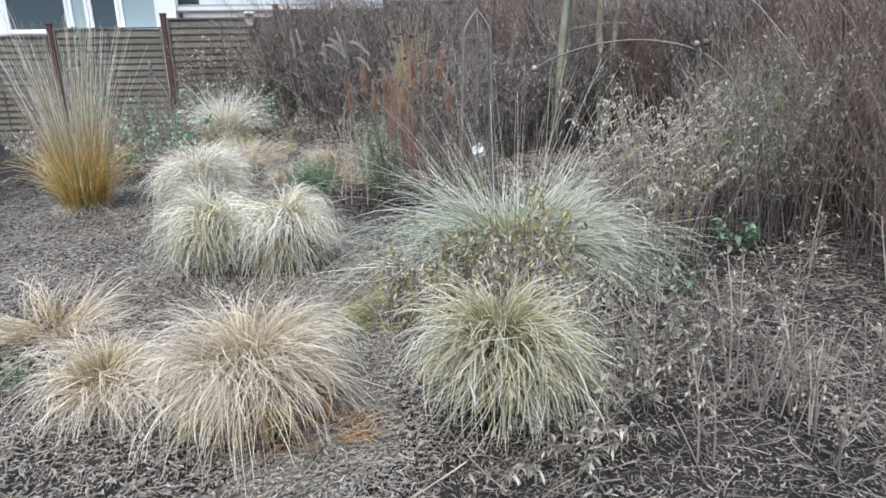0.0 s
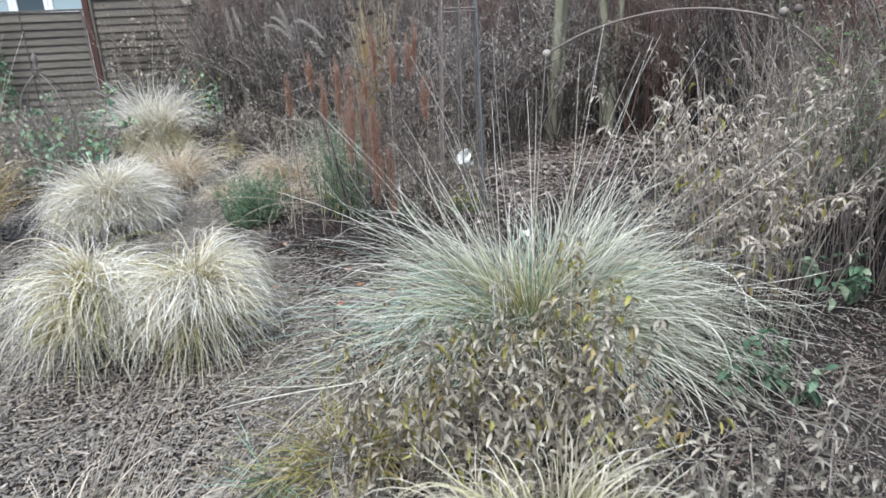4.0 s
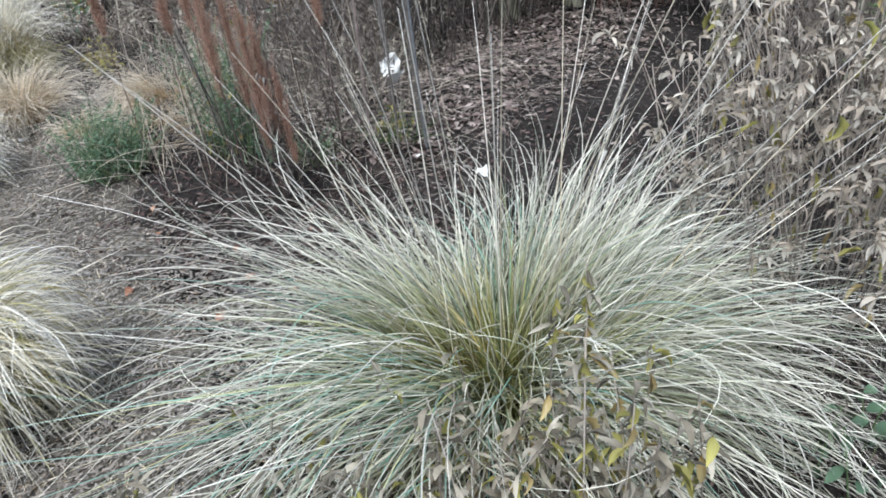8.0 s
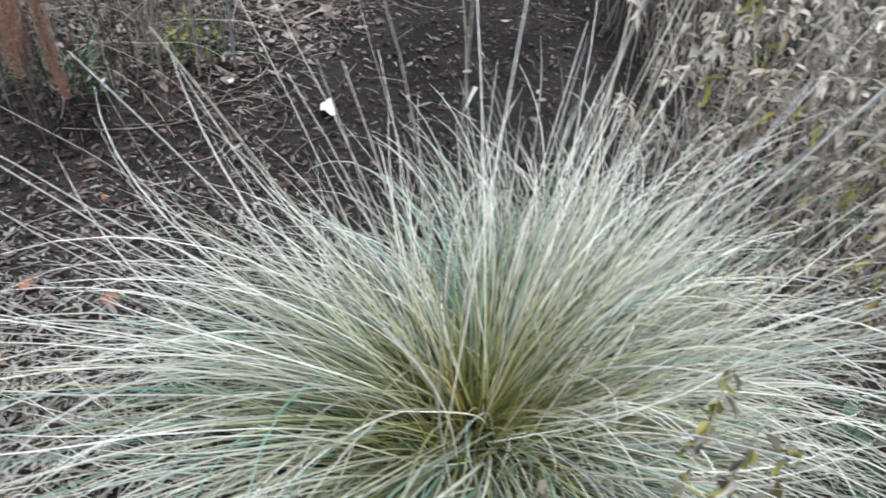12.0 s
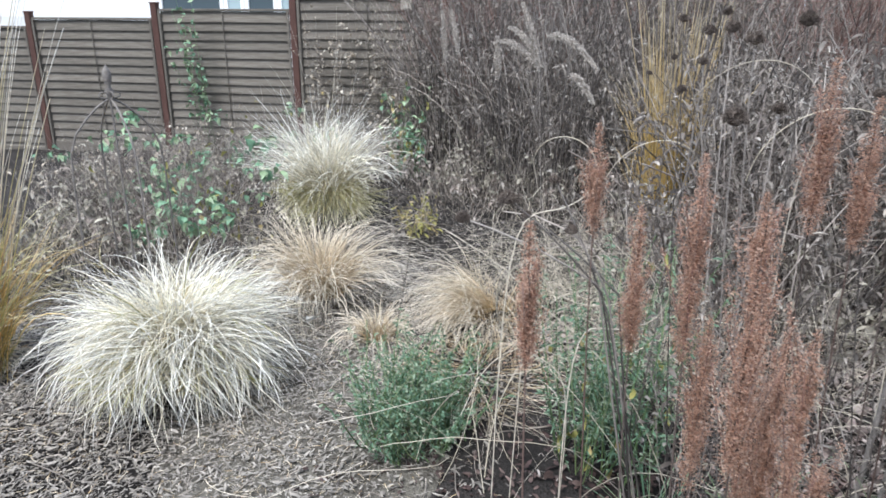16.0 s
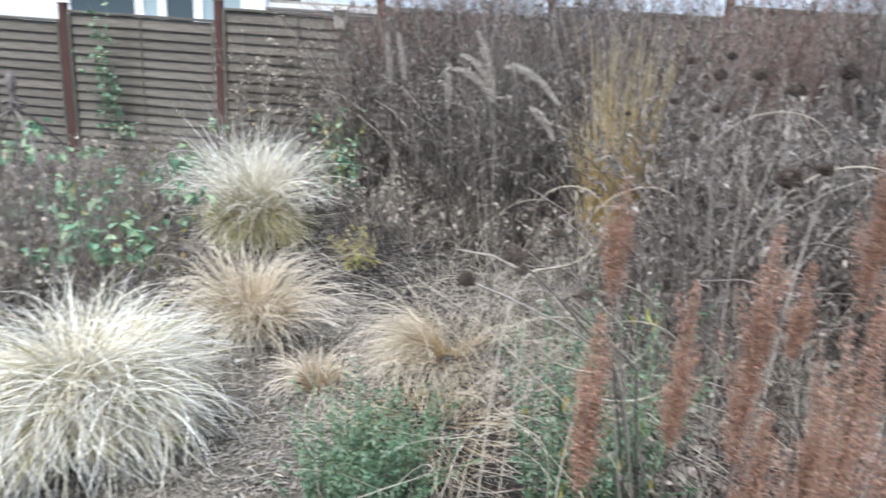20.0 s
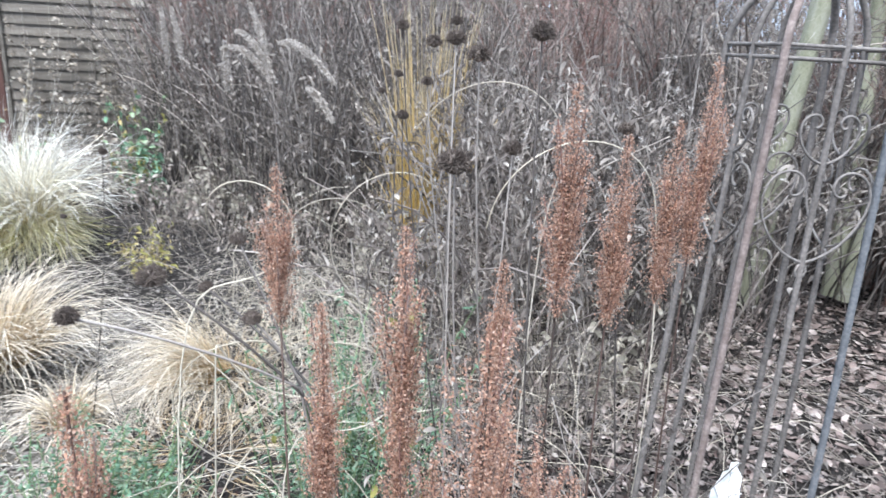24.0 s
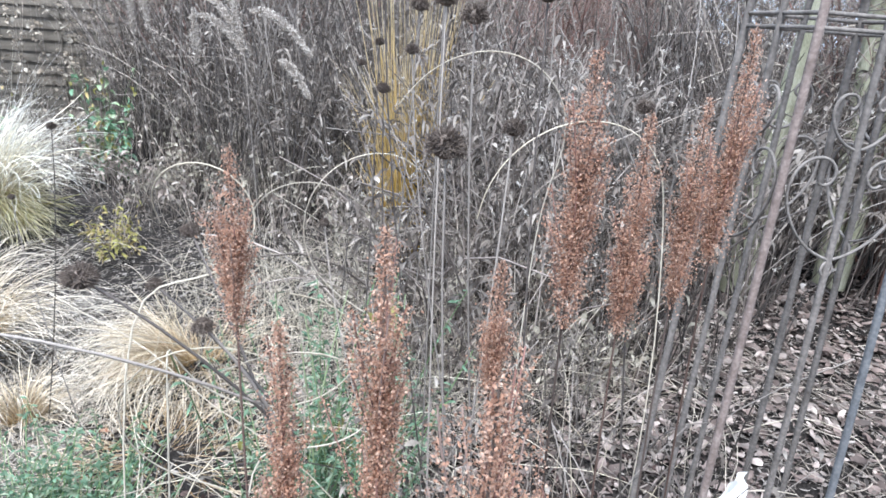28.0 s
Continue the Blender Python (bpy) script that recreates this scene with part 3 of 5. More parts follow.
WAY_X, WAY_Y = np.array([2.3, 1.9, 1.2, -0.4, -1.6, -2.6, -3.4]), np.array([3.6, 4.95, 5.5, 6.25, 6.6, 6.95, 7.3])


def make_path():
    """A narrow trodden path of drier, paler earth; its edges sink into the soil."""
    rng = np.random.default_rng(6)
    t = np.linspace(0, 6, 140)
    cx, cy = np.interp(t, np.arange(7), WAY_X), np.interp(t, np.arange(7), WAY_Y)
    for _ in range(12):
        cx[1:-1], cy[1:-1] = (cx[:-2] + cx[2:]) / 2, (cy[:-2] + cy[2:]) / 2
    dx, dy = np.gradient(cx), np.gradient(cy)
    ln = np.hypot(dx, dy)
    a = np.linspace(-1, 1, 15)
    left, right = [0.36 + 0.07 * np.sin(t * f + 1.0) + 0.05 * np.sin(t * 11.0 + f) for f in (3.1, 4.3)]
    right = right + 0.55 * np.exp(-((t - 3.9) / 1.0) ** 2)
    half = np.where(a[None] < 0, left[:, None], right[:, None])
    x = cx[:, None] - (dy / ln)[:, None] * a[None] * half
    y = cy[:, None] + (dx / ln)[:, None] * a[None] * half
    z = ground_height(x, y) + 0.016 - 0.05 * np.abs(a[None]) ** 5 + rng.normal(0, 0.0025, x.shape)
    i = (np.arange(139)[:, None] * 15 + np.arange(14)[None]).ravel()
    ob = link_mesh("path", np.stack([x, y, z], -1).reshape(-1, 3), np.stack([i, i + 15, i + 16, i + 1], 1), None, DRYSOIL)
    return tagged(ob, "narrow trodden path of grey-brown earth between the tussocks", "path", kind="structure")


make_path()


def litter(name, label, box, n, material, length, width, seed, keep=None, flat=0.7, lift=0.0):
    rng = np.random.default_rng(seed)
    x, y = rng.uniform(box[0], box[1], n), rng.uniform(box[2], box[3], n)
    if keep:
        m = keep(x, y, rng)
        x, y = x[m], y[m]
    n = len(x)
    pos = np.stack([x, y, ground_height(x, y) + lift + rng.uniform(0.006, 0.03, n)], 1)
    p = arcs(rng, n, 4, 0.0, length, (60, 100), (-30, 70), 1.0, wobble=0.8, floor=-9)
    p = p - p.mean(1, keepdims=True) + pos[:, None]
    p[..., 2] = np.maximum(p[..., 2], (ground_height(x, y) + 0.004 + lift)[:, None])
    size = rng.uniform(0.4, 1.2, n)
    mid = p.mean(1, keepdims=True)
    p = mid + (p - mid) * size[:, None, None] * np.array([1.0, 1.0, flat])
    w = size[:, None] * rng.uniform(*width, n)[:, None] * np.array([0.55, 1.0, 0.95, 0.4])[None] * rng.uniform(0.7, 1.2, (n, 4))
    v, f, u = ribbons(p, w, rng.normal(0, 0.7 * flat, n))
    return tagged(link_mesh(name, v, f, u, material), label, "leaf litter", kind="stuff")
# ---- fence, house beyond it, bird box ----
FDIR = np.array([0.610, 0.793])
FNRM = np.array([0.793, -0.610])
FTURN = math.degrees(math.atan2(FDIR[1], FDIR[0]))
POST0 = np.array([-8.086, 8.104])
PANEL = 1.878


def box_bm(sx, sy, sz, at=(0, 0, 0), bevel=0.004):
    bm = bmesh.new()
    bmesh.ops.create_cube(bm, size=1.0, matrix=Matrix.Translation(at) @ Matrix.Diagonal((sx, sy, sz, 1)))
    if bevel:
        bmesh.ops.bevel(bm, geom=list(bm.edges), offset=bevel, segments=1, affect="EDGES")
    return bm


def fence_tops(i):
    """The level of a panel's top; the panels step up the slope."""
    return {-1: 1.61, 0: 1.75, -2: 1.5}.get(i, 1.75 + 0.12 * i if i > 0 else 1.72 + 0.11 * i)


def fence_foot(x):
    p = POST0 + FDIR * x
    return slope(p[0], p[1])


def board_mesh(seed):
    """One thin lapped board, slightly bowed over the middle batten."""
    rng = random.Random(seed)
    bm = bmesh.new()
    bmesh.ops.create_grid(bm, x_segments=12, y_segments=2, size=0.5)
    for v in bm.verts:
        x, y = v.co.x, v.co.y
        v.co = Vector((x * (PANEL - 0.13), 0.004 * math.cos(x * 2 * math.pi) + (0.021 if y < -0.2 else -0.006 if y > 0.2 else 0.008),
                       y * 0.125 + 0.002 * math.sin(x * 5 + seed) + rng.uniform(-0.001, 0.001)))
    back = bmesh.ops.extrude_face_region(bm, geom=list(bm.faces))
    for v in back["geom"]:
        if isinstance(v, bmesh.types.BMVert):
            v.co.y -= 0.008
    me = bpy.data.meshes.new("board")
    bmesh.ops.recalc_face_normals(bm, faces=list(bm.faces))
    bm.to_mesh(me)
    bm.free()
    me.materials.append(FENCE)
    return me


BOARDS = [board_mesh(s) for s in range(4)]


fence = thing("garden_fence", "dark brown lapped timber fence between red-brown posts", "fence", (POST0[0], POST0[1], -slope(POST0[0], POST0[1])), turn=FTURN)


def fence_panel(i):
    x, top = PANEL * (i + 0.5), fence_tops(i)
    foot = fence_foot(x)
    panel = part("fence_panel", box_bm(PANEL - 0.1, 0.05, 0.03, (x, 0, top - 0.015)), FENCE, fence, "brown lapped board panel")
    n = int((top - foot - 0.08) / 0.108)
    for j in range(n):
        b = new("board", BOARDS[(i * 3 + j) % 4])
        b.parent = panel
        b.matrix_basis = pose(x, 0, top - 0.095 - j * 0.108, 0, 0, 180)
    part("bottom_rail", box_bm(PANEL - 0.1, 0.045, 0.14, (x, 0, foot + 0.02)), FENCE, panel)
    for dx in (-PANEL / 2 + 0.07, 0.0, PANEL / 2 - 0.07):
        part("batten", box_bm(0.035 if dx else 0.012, 0.014, top - foot - 0.06, (x + dx, -0.034, (top + foot) / 2)), FENCE, panel)


for i in range(-5, 4):
    fence_panel(i)
for i in range(-5, 5):
    top, foot = max(fence_tops(i - 1), fence_tops(i)) + 0.06, fence_foot(PANEL * i) - 0.2
    post = part("post", box_bm(0.085, 0.085, top - foot, (PANEL * i, 0, (top + foot) / 2), 0.006), POST, fence, "red-brown square timber post")
    part("cap", box_bm(0.1, 0.1, 0.018, (PANEL * i, 0, top + 0.009), 0.006), POST, post)


def bird_box():
    p = POST0 + FDIR * 1.45 + FNRM * 0.11
    ob = thing("bird_box", "small weathered wooden nest box on the fence", "bird box", (p[0], p[1], 1.60 - slope(p[0], p[1])), turn=FTURN)
    part("case", box_bm(0.13, 0.12, 0.2, (0, 0, 0.1)), WOODBOX, ob)
    bm = box_bm(0.16, 0.17, 0.015, (0, 0, 0), 0.003)
    bmesh.ops.rotate(bm, verts=list(bm.verts), matrix=Matrix.Rotation(radians(14), 3, "X"))
    bmesh.ops.translate(bm, verts=list(bm.verts), vec=(0, -0.01, 0.215))
    part("roof", bm, WOODBOX, ob)
    # Solid dark disc on the front stands in for the shaded entrance hole.
    bm = bmesh.new()
    bmesh.ops.create_cone(bm, cap_ends=True, segments=16, radius1=0.017, radius2=0.017, depth=0.006, matrix=Matrix.Translation((0, -0.0615, 0.13)) @ Matrix.Rotation(radians(90), 4, "X"))
    part("entrance_hole", bm, CONE, ob)


bird_box()


def house():
    """A white rendered house beyond the fence: a ribbon of casement windows and a low flat-roofed wing."""
    o = POST0 - FNRM * 5.0
    ob = thing("house", "white rendered house with white-framed windows beyond the fence", "house", (o[0], o[1], -slope(o[0], o[1])), turn=FTURN)
    x0, x1, h, sill, head, wl, wr = -14.0, -1.2, 3.4, 1.55, 2.9, -5.1, -1.6
    part("wall", box_bm(x1 - x0, 0.25, sill, ((x0 + x1) / 2, 0, sill / 2), 0), PAINT, ob, "white rendered wall")
    part("wall", box_bm(x1 - x0, 0.25, h - head, ((x0 + x1) / 2, 0, (h + head) / 2), 0), PAINT, ob, "white rendered wall")
    part("wall_pier", box_bm(wl - x0, 0.25, head - sill, ((wl + x0) / 2, 0, (sill + head) / 2), 0), PAINT, ob)
    part("wall_pier", box_bm(x1 - wr, 0.25, head - sill, ((x1 + wr) / 2, 0, (sill + head) / 2), 0), PAINT, ob)
    part("back_wall", box_bm(x1 - x0, 0.1, h, ((x0 + x1) / 2, 2.0, h / 2), 0), ROOM, ob, "dim room wall behind the windows")
    edges = [wl, -3.65, -3.2, -2.5, wr]
    for k in range(4):
        l, w = edges[k], edges[k + 1] - edges[k]
        c = l + w / 2
        wob = part("window", box_bm(w - 0.004, 0.07, 0.07, (c, -0.09, sill + 0.035)), PAINT, ob, "white-framed casement window")
        part("window_frame", box_bm(w - 0.004, 0.07, 0.07, (c, -0.09, head - 0.035)), PAINT, wob)
        for x in (l + 0.045, l + w - 0.045):
            part("window_frame", box_bm(0.08, 0.065, head - sill - 0.15, (x, -0.088, (sill + head) / 2)), PAINT, wob)
        part("pane", box_bm(w - 0.17, 0.012, head - sill - 0.15, (c, -0.07, (sill + head) / 2), 0), GLASS if k in (0, 2) else PANE, wob)
        part("window_sill", box_bm(w - 0.004, 0.2, 0.04, (c, -0.22, sill - 0.02)), PAINT, wob)
    part("roof", box_bm(x1 - x0 + 0.6, 3.4, 0.16, ((x0 + x1) / 2, 1.2, h + 0.08)), IRON, ob, "grey roof edge")
    part("wing_wall", box_bm(6.4, 0.2, 2.0, (2.05, 0.3, 1.0), 0), PAINT, ob, "pale wall of a low wing")
    part("wing_fascia", box_bm(6.6, 0.08, 0.12, (2.1, 0.0, 2.03)), PAINT, ob, "white fascia board")
    part("wing_gutter", box_bm(6.6, 0.1, 0.05, (2.1, -0.09, 1.98)), IRON, ob)
    part("wing_roof", box_bm(6.6, 3.0, 0.05, (2.1, 1.6, 2.12)), WOODBOX, ob, "pale flat roof")


house()

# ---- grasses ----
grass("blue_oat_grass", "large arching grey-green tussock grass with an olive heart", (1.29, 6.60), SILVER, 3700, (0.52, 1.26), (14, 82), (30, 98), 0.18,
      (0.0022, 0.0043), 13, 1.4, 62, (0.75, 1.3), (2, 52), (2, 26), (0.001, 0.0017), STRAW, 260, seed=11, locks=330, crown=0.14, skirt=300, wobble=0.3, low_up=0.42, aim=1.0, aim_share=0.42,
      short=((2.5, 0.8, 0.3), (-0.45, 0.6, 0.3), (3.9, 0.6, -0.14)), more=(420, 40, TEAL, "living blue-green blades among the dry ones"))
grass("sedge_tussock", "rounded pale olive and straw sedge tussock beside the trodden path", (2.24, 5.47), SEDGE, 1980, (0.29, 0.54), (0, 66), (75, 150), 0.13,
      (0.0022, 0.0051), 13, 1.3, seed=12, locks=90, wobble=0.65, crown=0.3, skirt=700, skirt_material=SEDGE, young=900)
grass("feather_grass", "broad drooping tan feather grass tussock", (1.57, 4.7), TAN, 2110, (0.32, 0.6), (0, 62), (95, 160), 0.13, (0.0018, 0.0042), 12, 1.35,
      stalks=160, stalk_len=(0.35, 0.7), stalk_lean=(2, 50), stalk_bend=(10, 70), stalk_r=(0.0006, 0.001), seed=13, locks=80, wobble=0.5, crown=0.24, skirt=700, skirt_material=RUSTGRASS, young=500)
grass("feather_grass", "small pinkish straw grass tussock leaning on its neighbour", (0.98, 4.29), TAN, 920, (0.25, 0.48), (5, 70), (80, 150), 0.13, (0.0018, 0.0042), 11, 1.3, seed=14, locks=60, wobble=0.9, crown=0.13, skirt=400, skirt_material=TAN, young=250)
grass("feather_grass", "flattened dry pinkish grass tuft", (-0.15, 4.3), TAN, 730, (0.25, 0.5), (40, 80), (20, 70), 0.2, (0.0020, 0.0045), seed=15, locks=50, wobble=0.6)
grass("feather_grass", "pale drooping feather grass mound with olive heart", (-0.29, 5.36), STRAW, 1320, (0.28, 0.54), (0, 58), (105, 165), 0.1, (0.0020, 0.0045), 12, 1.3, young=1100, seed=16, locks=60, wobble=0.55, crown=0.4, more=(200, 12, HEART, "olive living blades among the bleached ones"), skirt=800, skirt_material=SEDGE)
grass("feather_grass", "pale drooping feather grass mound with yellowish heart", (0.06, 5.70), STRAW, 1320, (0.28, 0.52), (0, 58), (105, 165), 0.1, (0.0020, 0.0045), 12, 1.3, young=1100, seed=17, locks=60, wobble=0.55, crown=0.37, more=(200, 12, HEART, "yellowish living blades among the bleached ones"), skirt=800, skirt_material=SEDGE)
grass("feather_grass", "round bleached feather grass mound beside the path", (-2.33, 6.12), STRAW, 3560, (0.34, 0.6), (2, 84), (60, 125), 0.16, (0.0020, 0.0045), 10, 1.2, young=1200, seed=18, locks=200, wobble=0.75, crown=0.27, more=(170, 14, HEART, "olive living blades among the bleached ones"), skirt=600, skirt_material=STRAW)
grass("feather_grass", "yellowish fountain of feather grass near the fence", (-4.5, 7.42), STRAW, 1250, (0.5, 0.98), (0, 48), (30, 120), 0.14, (0.0021, 0.0048), 13, 1.7, young=300,
      stalks=25, stalk_len=(0.7, 1.0), stalk_lean=(2, 30), stalk_r=(0.0008, 0.0013), seed=19, locks=110, wobble=0.45, crown=0.34, skirt=1500, skirt_material=FADED, low_up=0.25)
grass("feather_grass", "leaning tan feather grass tuft", (-2.93, 6.92), TAN, 1250, (0.4, 0.85), (4, 48), (80, 150), 0.1, (0.0018, 0.0042), 13, 1.7, stalks=30, stalk_len=(0.4, 0.75), stalk_lean=(20, 50), stalk_r=(0.0008, 0.0012),
      seed=20, locks=80, wobble=0.5, crown=0.08, low_up=0.2)
grass("feather_grass", "little tan grass tuft at the path's edge", (-2.3, 7.0), TAN, 280, (0.2, 0.36), (2, 40), (90, 160), 0.05, (0.0018, 0.0039), seed=21, locks=30)
grass("feather_grass", "flopped bleached grass tuft over the bed", (-2.1, 7.53), TAN, 1100, (0.3, 0.6), (20, 75), (75, 145), 0.1, (0.0011, 0.0024), 11, seed=22, locks=60, wobble=0.5, crown=0.12, aim=4.0, aim_share=0.7)
grass("flopped_grass", "flattened pale straw grass over the bed", (-1.75, 7.25), TAN, 420, (0.25, 0.5), (70, 92), (0, 25), 0.26, (0.001, 0.0022), seed=27, locks=60, wobble=0.9, crown=0.06)
grass("feather_reed_grass", "tall upright feather reed grass, amber at the foot", (-2.95, 5.24), AMBER, 1050, (0.2, 0.85), (1, 30), (0, 110), 0.2, (0.002, 0.0045),
      stalk_r=(0.002, 0.0042), stalks=260, stalk_len=(1.0, 1.8), stalk_lean=(1, 19), stalk_bend=(0, 12), stalk_material=REED, seed=23, crown=0.12, skirt=420, skirt_material=TAN)
grass("golden_reed_grass", "upright golden reed grass among dead stems", (-2.6, 9.0), GOLD, 260, (0.5, 1.25), (0, 8), (0, 45), 0.13, (0.003, 0.006),
      stalk_r=(0.002, 0.0034), stalks=115, stalk_len=(0.9, 1.6), stalk_lean=(0, 5), stalk_bend=(0, 14), seed=24)
grass("orange_grass", "small orange-brown dead grass tuft by the path", (1.9, 4.82), RUSTGRASS, 130, (0.1, 0.26), (40, 90), (20, 70), 0.12, (0.002, 0.004), 8, seed=25, locks=30)

# ---- withered perennials ----
leafy("withered_perennial", "withered grey-brown leafy perennial with a few yellow leaves", "perennial", (1.82, 6.0), STEM, BROWNLEAF, 130, 0.4, (0.28, 0.64), 3600, (0.025, 0.06), (0.006, 0.015), 31,
      extra=(260, YELLOW, (0.035, 0.07), (0.008, 0.017), 0.55, "yellow_foliage"))
leafy("withered_perennial", "withered beige leafy perennial in front of the tussock", "perennial", (1.45, 5.9), STEM, BROWNLEAF, 80, 0.36, (0.22, 0.54), 2100, (0.025, 0.058), (0.006, 0.014), 47,
      extra=(120, YELLOW, (0.03, 0.07), (0.007, 0.014), 0.5, "yellow_foliage"))
grass("yellow_sedge", "low yellow-green sedge tuft at the path's edge", (1.25, 5.62), YELLOW, 260, (0.16, 0.36), (20, 80), (30, 90), 0.14, (0.002, 0.0045), 8, seed=26, locks=40, crown=0.08)
leafy("withered_perennial", "few upright withered stalks with hanging yellow leaves", "perennial", (1.74, 6.3), GREYSTEM, DEADLEAF, 10, 0.15, (0.5, 0.72), 190, (0.025, 0.055), (0.006, 0.012), 51, (0, 8), (0, 15),
      extra=(70, YELLOW, (0.035, 0.065), (0.008, 0.016), 0.55, "yellow_foliage"), singly=True)
leafy("withered_perennial", "low brown leafy perennial on bare soil", "perennial", (2.58, 5.95), STEM, DEADLEAF, 70, 0.36, (0.28, 0.62), 1200, (0.025, 0.055), (0.006, 0.013), 32)
leafy("withered_perennial", "broken grey perennial hanging over the grass", "perennial", (2.62, 5.4), STEM, DEADLEAF, 26, 0.2, (0.3, 0.55), 700, (0.03, 0.06), (0.007, 0.014), 39, (30, 70), (10, 50))
leafy("pale_perennial", "tall bleached perennial with curled beige leaves", "perennial", (1.83, 7.3), GREYSTEM, PALELEAF, 120, 0.32, (0.7, 1.2), 4200, (0.02, 0.055), (0.005, 0.012), 33,
      extra=(120, YELLOW, (0.05, 0.09), (0.008, 0.014), 0.4, "yellow_foliage"), twigs=260)
leafy("pale_perennial", "tall grey perennial with curled withered leaves", "perennial", (2.2, 8.1), STEM, DEADLEAF, 90, 0.3, (0.8, 1.4), 2600, (0.02, 0.05), (0.004, 0.01), 43, twigs=300)
for n, (x, y, h) in enumerate([(2.93, 6.1, 0.62), (2.62, 7.7, 0.4), (3.0, 7.9, 0.55), (2.9, 6.7, 0.5), (3.35, 6.9, 0.6), (3.3, 6.35, 0.45), (3.05, 5.65, 0.4), (3.55, 6.5, 0.5), (2.75, 6.45, 0.42), (3.2, 7.25, 0.6), (3.6, 7.2, 0.65), (3.4, 5.9, 0.35)]):
    leafy("dead_stalk", "single bare branching dead stalk on the soil", "dry stalks", (x, y), GREYSTEM, PALELEAF, 3, 0.04, (h * 0.8, h * 1.1), 60, (0.015, 0.035), (0.005, 0.01), 90 + n, (0, 14), (0, 25), twigs=26, radius=(0.0028, 0.0045),
          group="bare dead stalks", twig_len=(0.06, 0.2))
leafy("green_seedling", "small bluish-green leafy plant", "plant", (2.15, 6.88), GREEN, JADE, 14, 0.16, (0.12, 0.34), 70, (0.03, 0.07), (0.018, 0.035), 34, singly=True)
leafy("green_seedling", "low bluish-green leaves on dark soil", "plant", (2.06, 7.95), GREEN, JADE, 12, 0.2, (0.08, 0.2), 80, (0.04, 0.09), (0.025, 0.045), 35, singly=True)
leafy("green_bush", "small soft green bush by the path", "plant", (-1.5, 6.85), GREEN, JADE, 190, 0.2, (0.15, 0.44), 6000, (0.012, 0.028), (0.004, 0.009), 36, (0, 35), droop=(10, 100))
leafy("yarrow", "blue-green ferny leaves among dock stems", "plant", (-1.05, 7.35), GREEN, JADE, 80, 0.17, (0.3, 0.82), 4600, (0.012, 0.036), (0.003, 0.0075), 37, (0, 22), droop=(10, 100), extra=(30, YELLOW, (0.04, 0.08), (0.012, 0.022), 0.1, "yellow_foliage"))
leafy("yellowing_clump", "yellowing withered clump on dark soil", "perennial", (-3.73, 7.86), STEM, YELLOW, 40, 0.16, (0.15, 0.34), 300, (0.03, 0.07), (0.006, 0.014), 48, (0, 40), droop=(20, 120))
leafy("green_clump", "green and yellow leafy plant beside the fence", "plant", (-5.45, 8.45), GREEN, MINT, 26, 0.2, (0.4, 1.0), 150, (0.05, 0.1), (0.025, 0.05), 49, (0, 18), singly=True, extra=(50, YELLOW, (0.04, 0.08), (0.02, 0.04), 0.3, "yellow_foliage"))
leafy("evergreen_shrub", "soft dull-green feathery evergreen shrub behind dead stems", "shrub", (1.95, 8.6), STEM, GREEN, 60, 0.34, (0.6, 1.35), 5200, (0.015, 0.04), (0.004, 0.008), 58, (0, 26), (0, 30), twigs=420, droop=(10, 90))
grass("grass_tuft", "small blue-green grass tuft beside the path", (1.12, 5.42), TEAL, 90, (0.12, 0.3), (30, 85), (10, 60), 0.06, (0.002, 0.004), 8, seed=28)
for n, (x, y, m) in enumerate([(-0.24, 7.86, GREEN), (-0.38, 7.8, GREEN), (-0.62, 7.55, MINT), (-0.78, 7.3, MINT), (-0.5, 7.42, GREEN)]):
    grass("grass_tuft", "thin green grass tuft among dead stems", (x, y), m, 46, (0.1, 0.28), (5, 60), (10, 70), 0.07, (0.002, 0.0042), 8, seed=570 + n, group="green tufts among the docks")
grass("grass_tuft", "small fresh green grass tuft on the soil", (0.39, 4.0), GREEN, 70, (0.08, 0.2), (5, 60), (10, 60), 0.05, (0.002, 0.004), 8, seed=29)
leafy("cut_back_shrub", "cut-back grey shrub stubs on bare soil", "shrub", (3.12, 6.15), GREYSTEM, DEADLEAF, 40, 0.17, (0.15, 0.42), 160, (0.02, 0.04), (0.006, 0.012), 38, twigs=110, radius=(0.002, 0.005))

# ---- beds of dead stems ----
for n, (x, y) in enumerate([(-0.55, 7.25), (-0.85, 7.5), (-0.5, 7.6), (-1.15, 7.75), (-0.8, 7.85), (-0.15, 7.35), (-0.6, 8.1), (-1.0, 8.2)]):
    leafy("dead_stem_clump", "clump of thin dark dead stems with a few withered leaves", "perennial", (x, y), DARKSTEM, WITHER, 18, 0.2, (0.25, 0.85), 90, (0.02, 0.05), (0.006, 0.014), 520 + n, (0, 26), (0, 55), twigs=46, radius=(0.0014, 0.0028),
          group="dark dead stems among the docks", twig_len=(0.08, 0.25))
